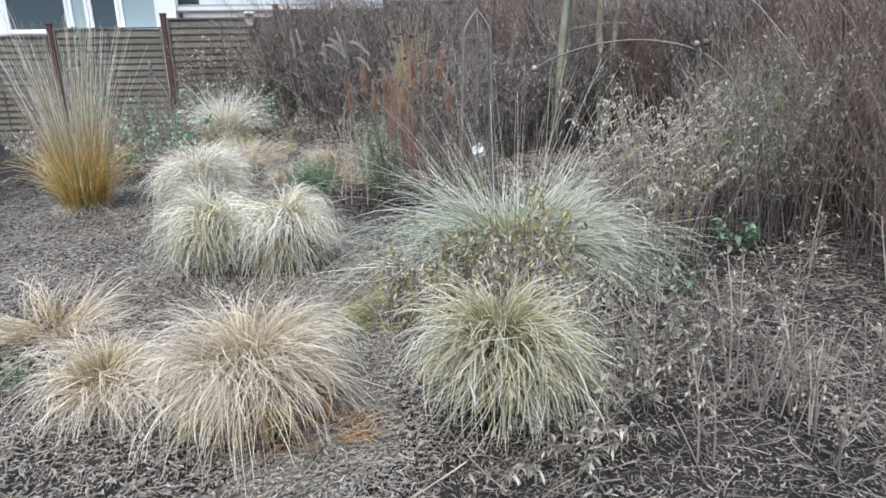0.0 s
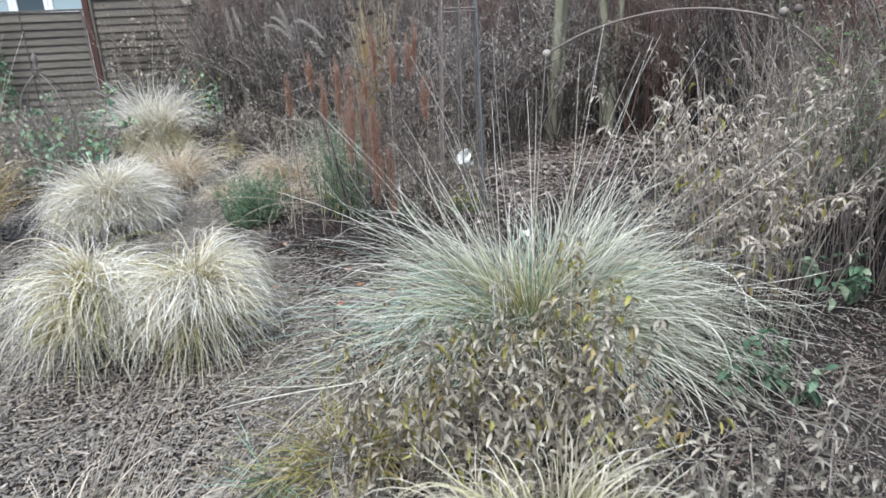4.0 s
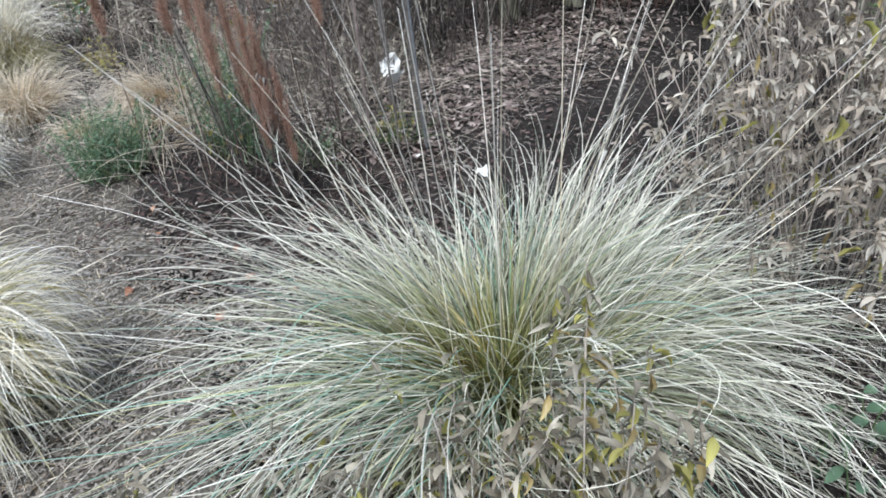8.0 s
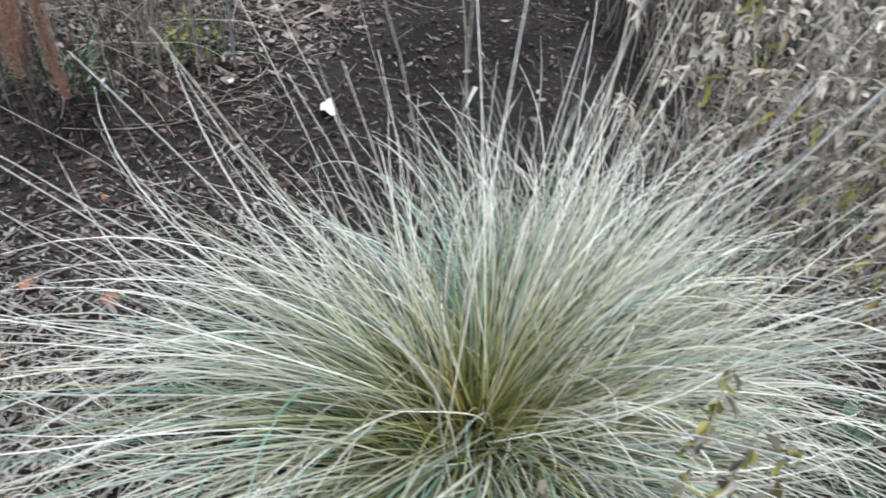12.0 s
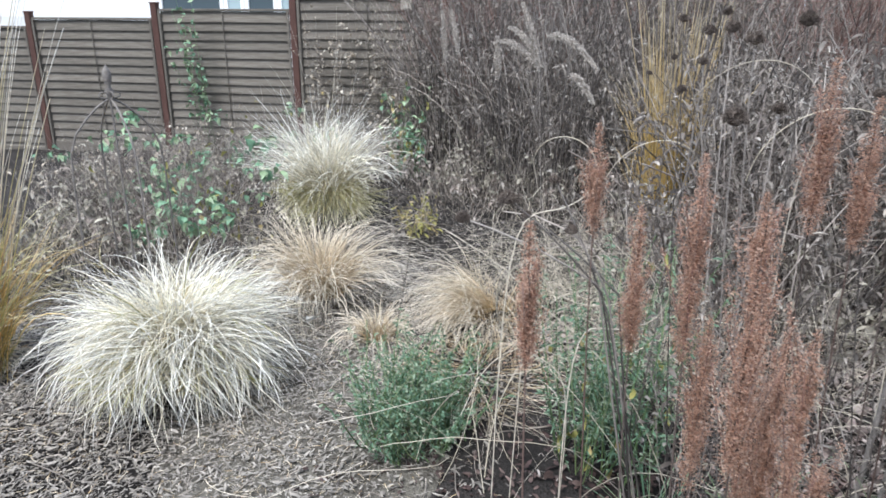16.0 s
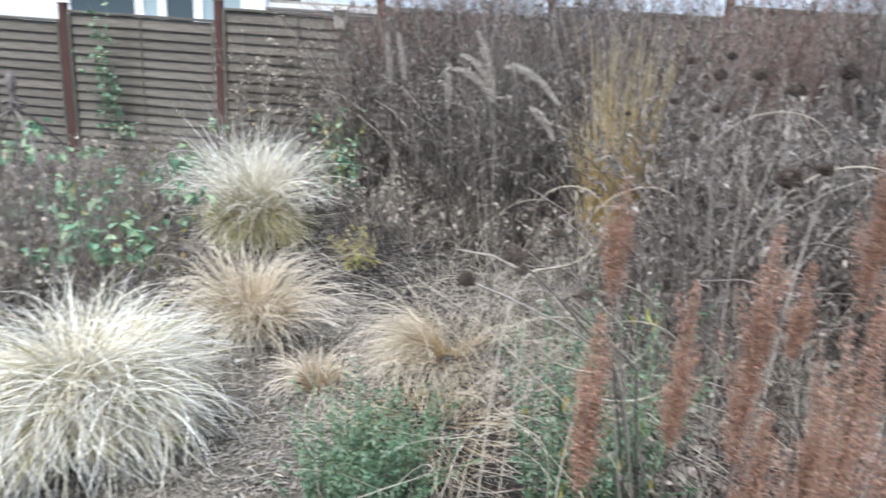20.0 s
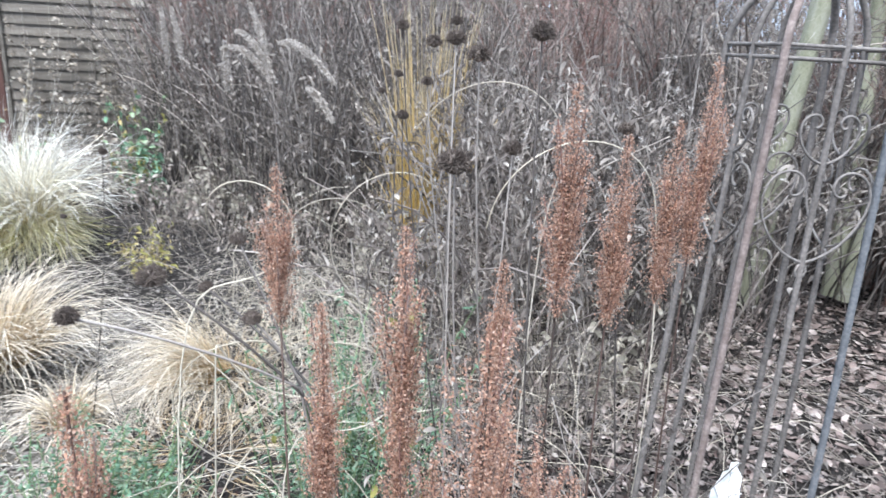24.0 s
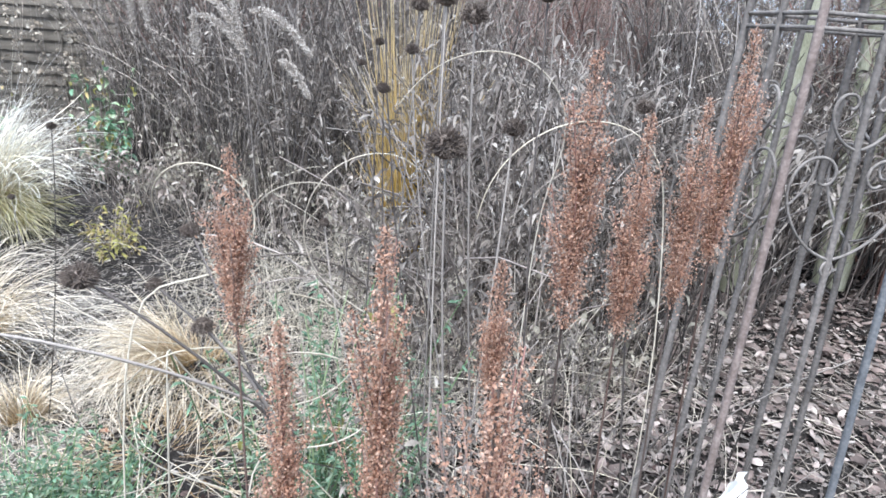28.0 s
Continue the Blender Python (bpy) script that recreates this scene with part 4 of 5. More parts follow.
FILL = [leafy("withered_bedding", "low tangle of withered brown stems and leaves", "perennial", (0, 0), m, l, 46, 0.32, h, n // 2, (0.03, 0.075), (0.01, 0.026), 50 + k, (0, 28), (0, 50), twigs=50, radius=(0.002, 0.0035),
              group="withered bedding plants", twig_len=(0.06, 0.2))
        for k, (m, l, h, n) in enumerate([(GREYSTEM, DEADLEAF, (0.2, 0.5), 380), (GREYSTEM, DEADLEAF, (0.2, 0.6), 330), (STEM, PALELEAF, (0.25, 0.65), 300), (GREYSTEM, GROUNDLEAF, (0.15, 0.4), 330), (DARKSTEM, DEADLEAF, (0.25, 0.75), 330), (STEM, GROUNDLEAF, (0.2, 0.5), 300)])]
fill_at = []
rngp = np.random.default_rng(77)
for x in np.arange(-7.2, -0.9, 0.46):
    for y in np.arange(5.6, 10.0, 0.46):
        px, py = x + rngp.uniform(-0.15, 0.15), y + rngp.uniform(-0.15, 0.15)
        inside = (px + 8.086) * FNRM[0] + (py - 8.104) * FNRM[1] > 0.4
        bed1 = px < -3.5 and py < 8.6 and not (px > -3.9 and py < 5.8) and math.hypot(px + 4.3, py - 7.3) > 0.75
        bed2 = py > 7.9 and -5.4 < px < -1.0 and py < 9.3 and py > 7.75 - 0.0 * px
        if inside and (bed1 or (bed2 and (py > 8.7 or rngp.random() < 0.45))):
            fill_at.append((px, py, bed2))
placed = set()
for n, (x, y, back) in enumerate(fill_at):
    m = pose(x, y, slope(x, y), 0, 0, 83 * n)
    k = (5, 3, 0, 5, 1, 4)[n % 6] if back else (n * 7 + n // 3) % 4
    if k in placed:
        copy_thing(FILL[k], m)
    else:
        FILL[k].matrix_basis = m
        placed.add(k)

for n, (x, y) in enumerate([(-4.2, 6.1), (-4.9, 6.5), (-5.7, 7.1), (-3.8, 6.5), (-5.3, 6.0), (-6.3, 7.6)]):
    leafy("rose_bush", "bare twiggy rose bush with some green leaves", "shrub", (x, y), STEM, MINT, 46, 0.3, (0.4, 0.95), 90, (0.05, 0.1), (0.03, 0.055), 40 + n, (2, 30), (0, 30), twigs=320, singly=True, clusters=8, lo=0.4, extra=(50, YELLOW if n % 2 else PALELEAF, (0.03, 0.06), (0.015, 0.03), 0.2, "fading_leafage"),
          group="rose bushes by the fence")


def stand(seed, label, m1, m2, leaf, n, height, lean=(0, 10), bend=(0, 30), tufts=130):
    ob = leafy("dead_aster_stand", label, "perennial", (0, 0), m1, leaf, n, 0, height, 2100, (0.025, 0.08), (0.006, 0.015), seed, lean, bend,
               radius=(0.0024, 0.0058), box=(0.36, 0.36), twigs=190, droop=(60, 170), group="dead aster stands")
    rng = np.random.default_rng(seed + 500)
    count = n // 2
    st = stems_of(rng, count, 0, (height[0] * 0.45, height[1]), (0, 26), (0, 75), box=(0.36, 0.36), wobble=0.8)
    v, f, u = tubes(st, rng.uniform(0.0018, 0.0036, count)[:, None] * np.linspace(1, 0.5, 7)[None], 4)
    tagged(link_mesh("stem_thicket", v, f, u, m2, ob), kind="stuff")
    spot, _, _ = along(rng, st, tufts, 0.55, 1.0)
    pos = np.repeat(spot + rng.normal(0, 0.02, (tufts, 3)), 12, 0)
    q = arcs(rng, tufts * 12, 3, 0, (0.006, 0.018), (0, 130), (0, 40), 1.0, floor=-9)
    q = q - q[:, :1] + pos[:, None]
    v, f, u = ribbons(q, rng.uniform(0.0015, 0.0035, tufts * 12)[:, None] * np.array([0.5, 1.0, 0.5])[None], rng.uniform(0, 3, tufts * 12))
    tagged(link_mesh("seed_fluff", v, f, u, FLUFF, ob, "small whitish fluffy seed tufts"), kind="stuff")
    return ob


# Stem colours are lowered here to include the dark shaded gaps.
STANDS = [stand(61, "dense stand of dead aster stems, darkened for the shade between them", DARKSTEM, GREYSTEM, WITHER, 84, (1.05, 1.95), (0, 12), (0, 36), 40), stand(62, "dense stand of grey-brown dead aster stems", DARKSTEM, STEM, WITHER, 66, (0.85, 1.6), (0, 26), (0, 70)),
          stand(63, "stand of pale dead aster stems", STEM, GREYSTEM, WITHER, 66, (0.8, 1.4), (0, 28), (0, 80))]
stand_at = [(-6.4, 9.35, 0), (-6.0, 9.15, 0), (-5.5, 9.2, 0), (-5.9, 9.75, 0), (-5.0, 9.3, 0), (-4.4, 9.1, 0), (-3.8, 9.0, 0), (-3.3, 9.5, 0), (-2.2, 9.0, 1), (-1.6, 9.0, 2), (-1.15, 9.1, 1), (-4.8, 9.9, 0), (-4.2, 9.8, 0), (-2.6, 9.6, 1), (-1.9, 9.7, 1), (-1.2, 9.8, 1), (-0.75, 10.4, 1),
            (-1.5, 8.4, 2), (-3.4, 10.2, 0), (-2.7, 10.3, 1), (-0.1, 10.9, 1), (0.6, 10.7, 1)]
used = set()
for n, (x, y, k) in enumerate(stand_at):
    m = pose(x, y, slope(x, y), 0, 0, (0, 90, 180, 270)[n % 4] + 9)
    if k in used:
        copy_thing(STANDS[k], m)
    else:
        STANDS[k].matrix_basis = m
        used.add(k)


def shrub(seed, label, stem, leaf, height, n=70, spread=0.38, twigs=800, leaves=2000):
    return leafy("bare_shrub", label, "shrub", (0, 0, 0), stem, leaf, n, spread, height, leaves, (0.012, 0.04), (0.004, 0.01), seed, (0, 24), (0, 35), twigs=twigs, radius=(0.003, 0.007), twig_len=(0.12, 0.5),
                 group="shrubs at the back of the garden")


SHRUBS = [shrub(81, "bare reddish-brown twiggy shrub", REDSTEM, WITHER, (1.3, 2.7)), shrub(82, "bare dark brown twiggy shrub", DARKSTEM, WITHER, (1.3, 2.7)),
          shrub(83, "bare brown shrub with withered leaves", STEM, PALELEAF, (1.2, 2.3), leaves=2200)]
spots = [(-0.9, 11.2), (-0.1, 11.7), (0.6, 11.9), (1.4, 11.6), (-0.9, 12.3), (0.2, 12.6), (1.0, 10.5), (2.2, 11.2), (-1.9, 12.2), (-6.35, 9.6), (-5.9, 10.25), (-5.4, 10.9), (-4.9, 11.5), (-4.4, 12.1), (-3.9, 12.7), (-3.4, 12.9), (-2.6, 12.6), (-6.2, 9.3), (-5.6, 9.6), (-5.9, 10.0), (-5.2, 10.5), (-5.0, 10.0), (-4.6, 10.6), (-3.7, 10.9), (-2.9, 10.9), (-2.0, 10.9), (-1.2, 10.7), (-0.4, 10.6), (0.5, 10.4), (1.3, 10.0), (2.0, 9.5), (2.5, 9.0), (3.0, 8.7), (3.5, 8.3), (2.9, 9.6), (3.8, 8.9), (1.9, 10.4), (0.2, 11.2), (-1.7, 11.6),
         (-3.3, 11.7), (4.3, 8.0), (4.5, 9.0), (1.0, 11.0), (2.6, 10.4), (-0.6, 11.6), (3.6, 9.8), (-5.0, 11.4), (-2.5, 11.5)]
for n, (x, y) in enumerate(spots):
    m = pose(x, y, slope(x, y), 0, 0, 47 * n)
    if n < 3:
        SHRUBS[n].matrix_basis = m
    else:
        copy_thing(SHRUBS[n % 3], m)


def thicket(x, y, seed, label, stem, leaf, height):
    return leafy("twig_thicket", label, "shrub", (x, y), stem, leaf, 130, 0.36, height, 1100, (0.012, 0.04), (0.004, 0.01), seed, (0, 20), (0, 40), twigs=900, radius=(0.0016, 0.0034), twig_len=(0.08, 0.34),
                 group="twiggy thickets by the bare soil")


for n, (x, y, m, l, h) in enumerate([(2.45, 8.6, REDSTEM, WITHER, (0.8, 1.7)), (3.0, 8.1, STEM, DEADLEAF, (0.7, 1.5)), (2.2, 9.3, GREYSTEM, DEADLEAF, (0.8, 1.6)), (3.4, 7.7, REDSTEM, DEADLEAF, (0.7, 1.5)), (2.75, 9.0, REDSTEM, WITHER, (1.0, 2.0)), (1.5, 8.9, GREYSTEM, DEADLEAF, (0.7, 1.4))]):
    thicket(x, y, 540 + n, ("fine reddish twiggy thicket with withered leaves", "fine brown twiggy thicket with withered grey leaves", "fine grey twiggy thicket with withered leaves")[(0, 1, 2, 0, 0, 2)[n]], m, l, h)


def young_tree(x, y, seed):
    """A pale-barked young tree: a few bare stems with long crossing branches."""
    rng = np.random.default_rng(seed)
    ob = thing("young_tree", "bare young tree with pale greenish bark", "tree", (x, y), "bare young trees")
    st = stems_of(rng, 2, 0.06, (2.6, 3.1), (0, 4), (0, 8), k=10, wobble=0.2)
    for k in range(2):
        v, f, u = tubes(st[k:k + 1], np.linspace(0.05, 0.024, 10)[None] * rng.uniform(0.8, 1.2), 8)
        link_mesh("trunk", v, f, u, BARK, ob)
    br = side_twigs(rng, st, 34, (0.4, 1.1), (25, 95), 0.2, 0.95, 7, (-30, 60))
    v, f, u = tubes(br, rng.uniform(0.0025, 0.005, 34)[:, None] * np.linspace(1, 0.45, 7)[None], 4)
    tagged(link_mesh("branch_spray", v, f, u, GREYSTEM, ob), kind="stuff")
    tw = side_twigs(rng, br, 150, (0.1, 0.45), (20, 100), 0.2, 1.0)
    v, f, u = tubes(tw, rng.uniform(0.001, 0.002, 150)[:, None] * np.linspace(1, 0.5, 5)[None], 3)
    tagged(link_mesh("twig_spray", v, f, u, GREYSTEM, ob), kind="stuff")


for n, (x, y) in enumerate([(-1.05, 9.95), (-0.75, 10.35)]):
    young_tree(x, y, 440 + n)


# ---- docks and coneflowers ----
def dock(x, y, low, top, seed, width=0.035, lean=(0, 0)):
    """A dried dock stem: dense upright seed spike between the heights low and top."""
    rng = np.random.default_rng(seed)
    ob = thing("dock_spike", "rust-brown dried dock seed spike on a thin stem", "dock plant", (x - lean[0], y - lean[1], 0), "dock seed spikes")
    s = np.linspace(0, 1, 9)
    p = np.stack([lean[0] * s + 0.004 * np.sin(7 * s), lean[1] * s, top * s], -1)[None]
    m = int(16 + 46 * (top - low))
    side = side_twigs(rng, p, m, (0.05, min((top - low) * 0.5, 0.19)), (5, 21), low / top * 0.97, 0.88, 6, (-8, 4))
    link_mesh("stem", *tubes(p, np.linspace(0.0028, 0.0011, 9)[None], 5), DOCKSTEM, ob)
    tagged(link_mesh("branch_spray", *tubes(side, np.full((m, 6), 0.0009), 3), REDSTEM, ob), kind="stuff")
    na, nb = int(3600 * (top - low) + 800), int(17000 * (top - low) + 2400)
    a, _, s1 = along(rng, p, na, low / top, 1.0)
    b, _, _ = along(rng, side, nb, 0.05, 1.0)
    t = np.clip((s1 - low / top) / (1 - low / top), 0, 1)
    wob = rng.normal(0, 1, (na, 3)) * (0.003 + width * 0.2 * (1 - t) ** 0.8)[:, None]
    pos = np.concatenate([a + wob, b + rng.normal(0, 0.0046, (nb, 3))])
    n = len(pos)
    q = arcs(rng, n, 3, 0, (0.0018, 0.0036), (20, 150), (0, 60), 1.0, floor=-9)
    q = q - q.mean(1, keepdims=True) + pos[:, None]
    v, f, u = ribbons(q, rng.uniform(0.0013, 0.0027, n)[:, None] * np.array([0.5, 1.0, 0.4])[None], rng.uniform(0, 3.1, n))
    tagged(link_mesh("seed_spike", v, f, u, RUST, ob, "clustered rust-brown seeds"), kind="stuff")
    return ob


DOCK_AT = [(-0.67, 6.91, 1.0, 1.22), (-0.36, 7.16, 1.04, 1.34), (-0.31, 7.44, 1.06, 1.36), (-0.36, 7.3, 0.98, 1.26), (-0.36, 6.88, 0.84, 1.21), (-0.34, 6.92, 0.55, 0.92), (-0.44, 6.83, 0.85, 1.11),
           (-0.2, 6.84, 0.72, 1.15), (-0.44, 7.14, 0.93, 1.09), (-0.36, 6.55, 0.93, 1.15), (-0.33, 7.12, 0.38, 0.83), (-0.19, 6.99, 0.42, 0.94), (-0.3, 7.0, 0.5, 0.98), (0.12, 7.12, 0.83, 1.08), (-0.34, 7.41, 1.0, 1.27), (-0.27, 7.04, 0.3, 0.72), (-0.37, 7.16, 0.28, 0.66), (-0.2, 7.1, 0.22, 0.64)]
for n, (x, y, lo, hi) in enumerate(DOCK_AT):
    dock(x, y, lo, hi, 100 + n, 0.055, (-0.01 * hi, -0.026 * hi))


def coneflower(x, y, z, seed, size=0.02, foot=None):
    rng = np.random.default_rng(seed)
    ob = thing("coneflower", "dead coneflower stem with a dark seed head", "perennial", (x, y, 0), "dead coneflowers")
    s = np.linspace(0, 1, 9)
    bx, by = (foot[0] - x + rng.normal(0, 0.05), foot[1] - y + rng.normal(0, 0.05)) if foot else rng.uniform(-0.3, 0.3, 2)
    p = np.stack([bx * (1 - s) ** 1.4, by * (1 - s) ** 1.4, z * s], -1)[None]
    if foot:
        fork = np.array([-0.66 - x, 6.96 - y, 0.83]) + rng.normal(0, 0.025, 3)
        low = np.array([bx, by, 0.0])[None] + (fork - np.array([bx, by, 0.0]))[None] * np.array([0.0, 0.35, 0.7])[:, None]
        t = np.linspace(0, 1, 6)[:, None]
        p = np.concatenate([low, fork + (np.array([0, 0, z]) - fork) * t + np.array([0, 0, 0.05]) * t * (1 - t)])[None]
    v, f, u = tubes(p, np.linspace(0.0028, 0.0019, 9)[None] if foot else np.linspace(0.002, 0.0013, 9)[None], 5)
    link_mesh("stem", v, f, u, DARKSTEM, ob)
    d = unit(rng.normal(0, 1, (620, 3)))
    d = d[d[:, 2] > -0.5]
    c = np.array([0, 0, z]) + d * np.array([1, 1, 0.85]) * size * 0.68
    spikes = np.stack([c, c + d * size * 0.2, c + d * size * rng.uniform(0.22, 0.58, (len(d), 1))], 1)
    sv, sf, su = tubes(spikes, np.full((len(d), 3), size * 0.05) * np.array([1.0, 0.7, 0.1])[None], 4)
    lat = np.linspace(0.05, math.pi - 0.05, 9)
    core = np.stack([np.zeros(9), np.zeros(9), z - np.cos(lat) * size * 0.66], -1)[None]
    cv, cf, cu = tubes(core, (np.sin(lat) * size * 0.76)[None], 10)
    link_mesh("seed_head", *joined((sv, sf, su), (cv, cf, cu)), CONE, ob, "dark spiky seed head")
    return ob


CONES = [(-0.46, 7.05, 1.24, 0.025), (-0.92, 7.35, 1.41, 0.014), (-0.86, 7.38, 1.38, 0.018), (-0.69, 7.27, 1.39, 0.019), (-0.56, 7.19, 1.37, 0.019), (-0.54, 7.31, 1.4, 0.022), (-0.82, 7.27, 1.25, 0.013), (-1.42, 7.71, 1.23, 0.012), (-0.81, 7.32, 1.31, 0.013), (-0.48, 7.19, 1.24, 0.016), (-0.4, 7.36, 1.26, 0.014), (-0.8, 6.78, 1.06, 0.024), (-0.95, 6.93, 0.96, 0.015), (-0.71, 6.89, 0.99, 0.016), (-1.98, 7.1, 1.05, 0.015), (-0.88, 6.96, 1.06, 0.016), (-1.03, 7.31, 0.96, 0.012), (-0.78, 6.66, 1.04, 0.018), (-2.23, 7.04, 0.81, 0.012), (-1.01, 7.42, 1.31, 0.011), (-0.93, 7.51, 1.42, 0.014)]
for n, (x, y, z, sz) in enumerate(CONES):
    clump = x > -1.0 and y < 7.0 and z < 1.1
    coneflower(x, y, z, 200 + n, sz * 0.88, (-0.5, 7.1) if clump else None)


def bent_straws(at, n, seed, length, spread, label):
    rng = np.random.default_rng(seed)
    ob = thing("bent_straw", label, "dry stalks", at)
    p = arcs(rng, n, 16, 0.0, length, (5, 60), (40, 150), 1.2, wobble=1.6)
    off = rng.uniform(-1, 1, (n, 3)) * np.array([spread, spread, 0])
    for k in range(n):
        v, f, u = tubes((p + off[:, None])[k:k + 1], rng.uniform(0.0008, 0.0019, 1)[:, None] * np.linspace(1, 0.6, 16)[None], 4)
        link_mesh("stalk", v, f, u, PALESTRAW, ob)


bent_straws((-0.95, 7.2), 24, 401, (0.6, 1.5), 0.5, "pale bent looping stalks among the docks")
bent_straws((-1.6, 7.7), 34, 402, (0.5, 1.2), 0.55, "pale bent looping stalks over the bed")
bent_straws((-2.4, 8.3), 40, 404, (0.5, 1.0), 0.6, "pale bent stalks in the bed")
bent_straws((-1.9, 7.9), 24, 405, (0.5, 1.1), 0.5, "pale bent stalks between the docks and the fence")
bent_straws((-0.5, 7.85), 40, 403, (0.5, 1.1), 0.35, "pale bent stalks around the iron obelisk")


def straw_tangle(at, n, seed, spread, label):
    rng = np.random.default_rng(seed)
    ob = thing("straw_tangle", label, "dry stalks", at, kind="stuff")
    p = arcs(rng, n, 10, 0.0, (0.2, 0.75), (0, 80), (10, 130), 1.2, wobble=1.1)
    r, a = spread * np.sqrt(rng.random(n)), rng.uniform(0, 2 * np.pi, n)
    p = p + np.stack([r * np.cos(a), r * np.sin(a), np.zeros(n)], 1)[:, None]
    v, f, u = tubes(p, rng.uniform(0.0006, 0.0014, n)[:, None] * np.linspace(1, 0.5, 10)[None], 3)
    tagged(link_mesh("straw", v, f, u, PALESTRAW, ob), kind="stuff")


for n, (x, y, r, m) in enumerate([(-1.8, 7.95, 0.5, 380), (-1.3, 7.9, 0.35, 90), (-2.6, 8.25, 0.5, 330), (-1.2, 8.5, 0.45, 160)]):
    straw_tangle((x, y), m, 460 + n, r, "loose tangle of thin pale dead straws")


def curled_straw(at, radius, start, sweep, seed):
    """A long pale stalk that rises from the soil and rolls over into an open loop."""
    rng = np.random.default_rng(seed)
    ob = thing("curled_straw", "long pale dead stalk rolled into an open loop", "dry stalks", (at[0], at[1], 0), "looping pale stalks")
    t = np.linspace(0, 1, 30)
    a = np.radians(start + sweep * t)
    r = radius * (1 + 0.25 * np.sin(2.3 * t + seed)) * (1 + 0.6 * t)
    side = np.array([0.57, 0.82, 0.0])
    loop = np.array([0, 0, at[2]]) + np.outer(r * np.cos(a), side) + np.outer(r * np.sin(a), np.array([0.25, -0.2, 1.0])) + np.outer(t, rng.normal(0, 0.05, 3))
    end = loop[-1]
    down = end * (1 - np.linspace(0.1, 1, 6)[:, None] ** 1.2) + np.array([end[0] * 1.2, end[1] * 1.2, 0.0]) * np.linspace(0.1, 1, 6)[:, None]
    p = np.concatenate([loop, down + rng.normal(0, 0.02, (6, 3)) * np.array([[1], [1], [1], [1], [1], [0]])])
    for _ in range(8):
        p[1:-1] = (p[:-2] + 2 * p[1:-1] + p[2:]) / 4
    p = p[None]
    link_mesh("stalk", *tubes(p, np.linspace(0.0011, 0.0016, p.shape[1])[None], 5), PALESTRAW, ob)


for n, (x, y, z, r, a0, sw) in enumerate([(-0.9, 6.98, 1.08, 0.075, 200, -330), (-0.83, 7.08, 0.86, 0.1, 80, -280), (-0.86, 7.0, 0.72, 0.12, 20, 250), (-0.72, 7.0, 0.78, 0.11, 120, -240), (-1.05, 7.3, 0.9, 0.13, 30, 230), (-0.75, 7.4, 1.15, 0.16, 150, -200), (-0.65, 7.5, 1.0, 0.15, 170, -180), (-1.2, 7.6, 0.9, 0.14, 10, 260)]):
    curled_straw((x, y, z), r, a0, sw, 470 + n)


# ---- plumes in the dark stand ----
def plume(low, high, seed):
    rng = np.random.default_rng(seed)
    low, high = np.array(low), np.array(high)
    ob = thing("seed_plume", "arching grey fuzzy seed plume on a thin stem", "perennial", (low[0], low[1], 0), "seed plumes in the dark stand")
    z = low[2] - slope(low[0], low[1])
    s = np.linspace(0, 1, 12)[:, None]
    d = high - low
    head = np.array([0, 0, z]) + d * s + np.array([0, 0, 0.3]) * np.hypot(d[0], d[1]) * s * (1 - s) * 1.6
    foot = np.array([0.06, 0.05, 0]) * (1 - np.linspace(0, 1, 8)[:, None]) + np.array([0, 0, z]) * np.linspace(0, 1, 8)[:, None]
    v, f, u = joined(tubes(foot[None], np.linspace(0.0018, 0.0013, 8)[None], 4), tubes(head[None], np.full((1, 12), 0.0012), 4))
    link_mesh("stem", v, f, u, DARKSTEM, ob)
    n = 2400
    pos, _, t = along(rng, head[None], n, 0.0, 1.0)
    pos = pos + rng.normal(0, 1, (n, 3)) * (0.0075 * np.sin(math.pi * np.clip(t, 0.03, 1) ** 0.7))[:, None]
    q = arcs(rng, n, 3, 0, (0.007, 0.016), (20, 120), (0, 50), 1.0, floor=-9)
    q = q - q[:, :1] + pos[:, None]
    v, f, u = ribbons(q, rng.uniform(0.002, 0.004, n)[:, None] * np.array([1.0, 0.8, 0.2])[None], rng.uniform(0, 3, n))
    tagged(link_mesh("seed_spike", v, f, u, PLUME, ob, "grey fuzzy seeds"), kind="stuff")


PLUMES = [((-2.54, 8.0, 1.22), (-3.05, 8.02, 1.34)), ((-2.53, 8.0, 1.24), (-2.89, 8.02, 1.43)), ((-2.56, 8.0, 1.27), (-2.76, 8.02, 1.55)), ((-2.48, 8.0, 1.39), (-2.1, 8.02, 1.25)), ((-2.26, 8.0, 1.22), (-2.11, 8.02, 1.1)),
          ((-3.64, 8.0, 1.23), (-3.74, 8.02, 1.53)), ((-3.46, 8.0, 1.27), (-3.6, 8.02, 1.53)), ((-2.96, 8.0, 1.15), (-3.01, 8.02, 1.38))]
for n, (lo, hi) in enumerate(PLUMES):
    plume(lo, hi, 420 + n)


# ---- iron obelisks ----
def bar(name, pts, radius, parent, material=None, label="", sides=6):
    p = np.asarray(pts, float)[None]
    v, f, u = tubes(p, np.full(p.shape[:2], radius), sides)
    return link_mesh(name, v, f, u, material or IRON, parent, label)


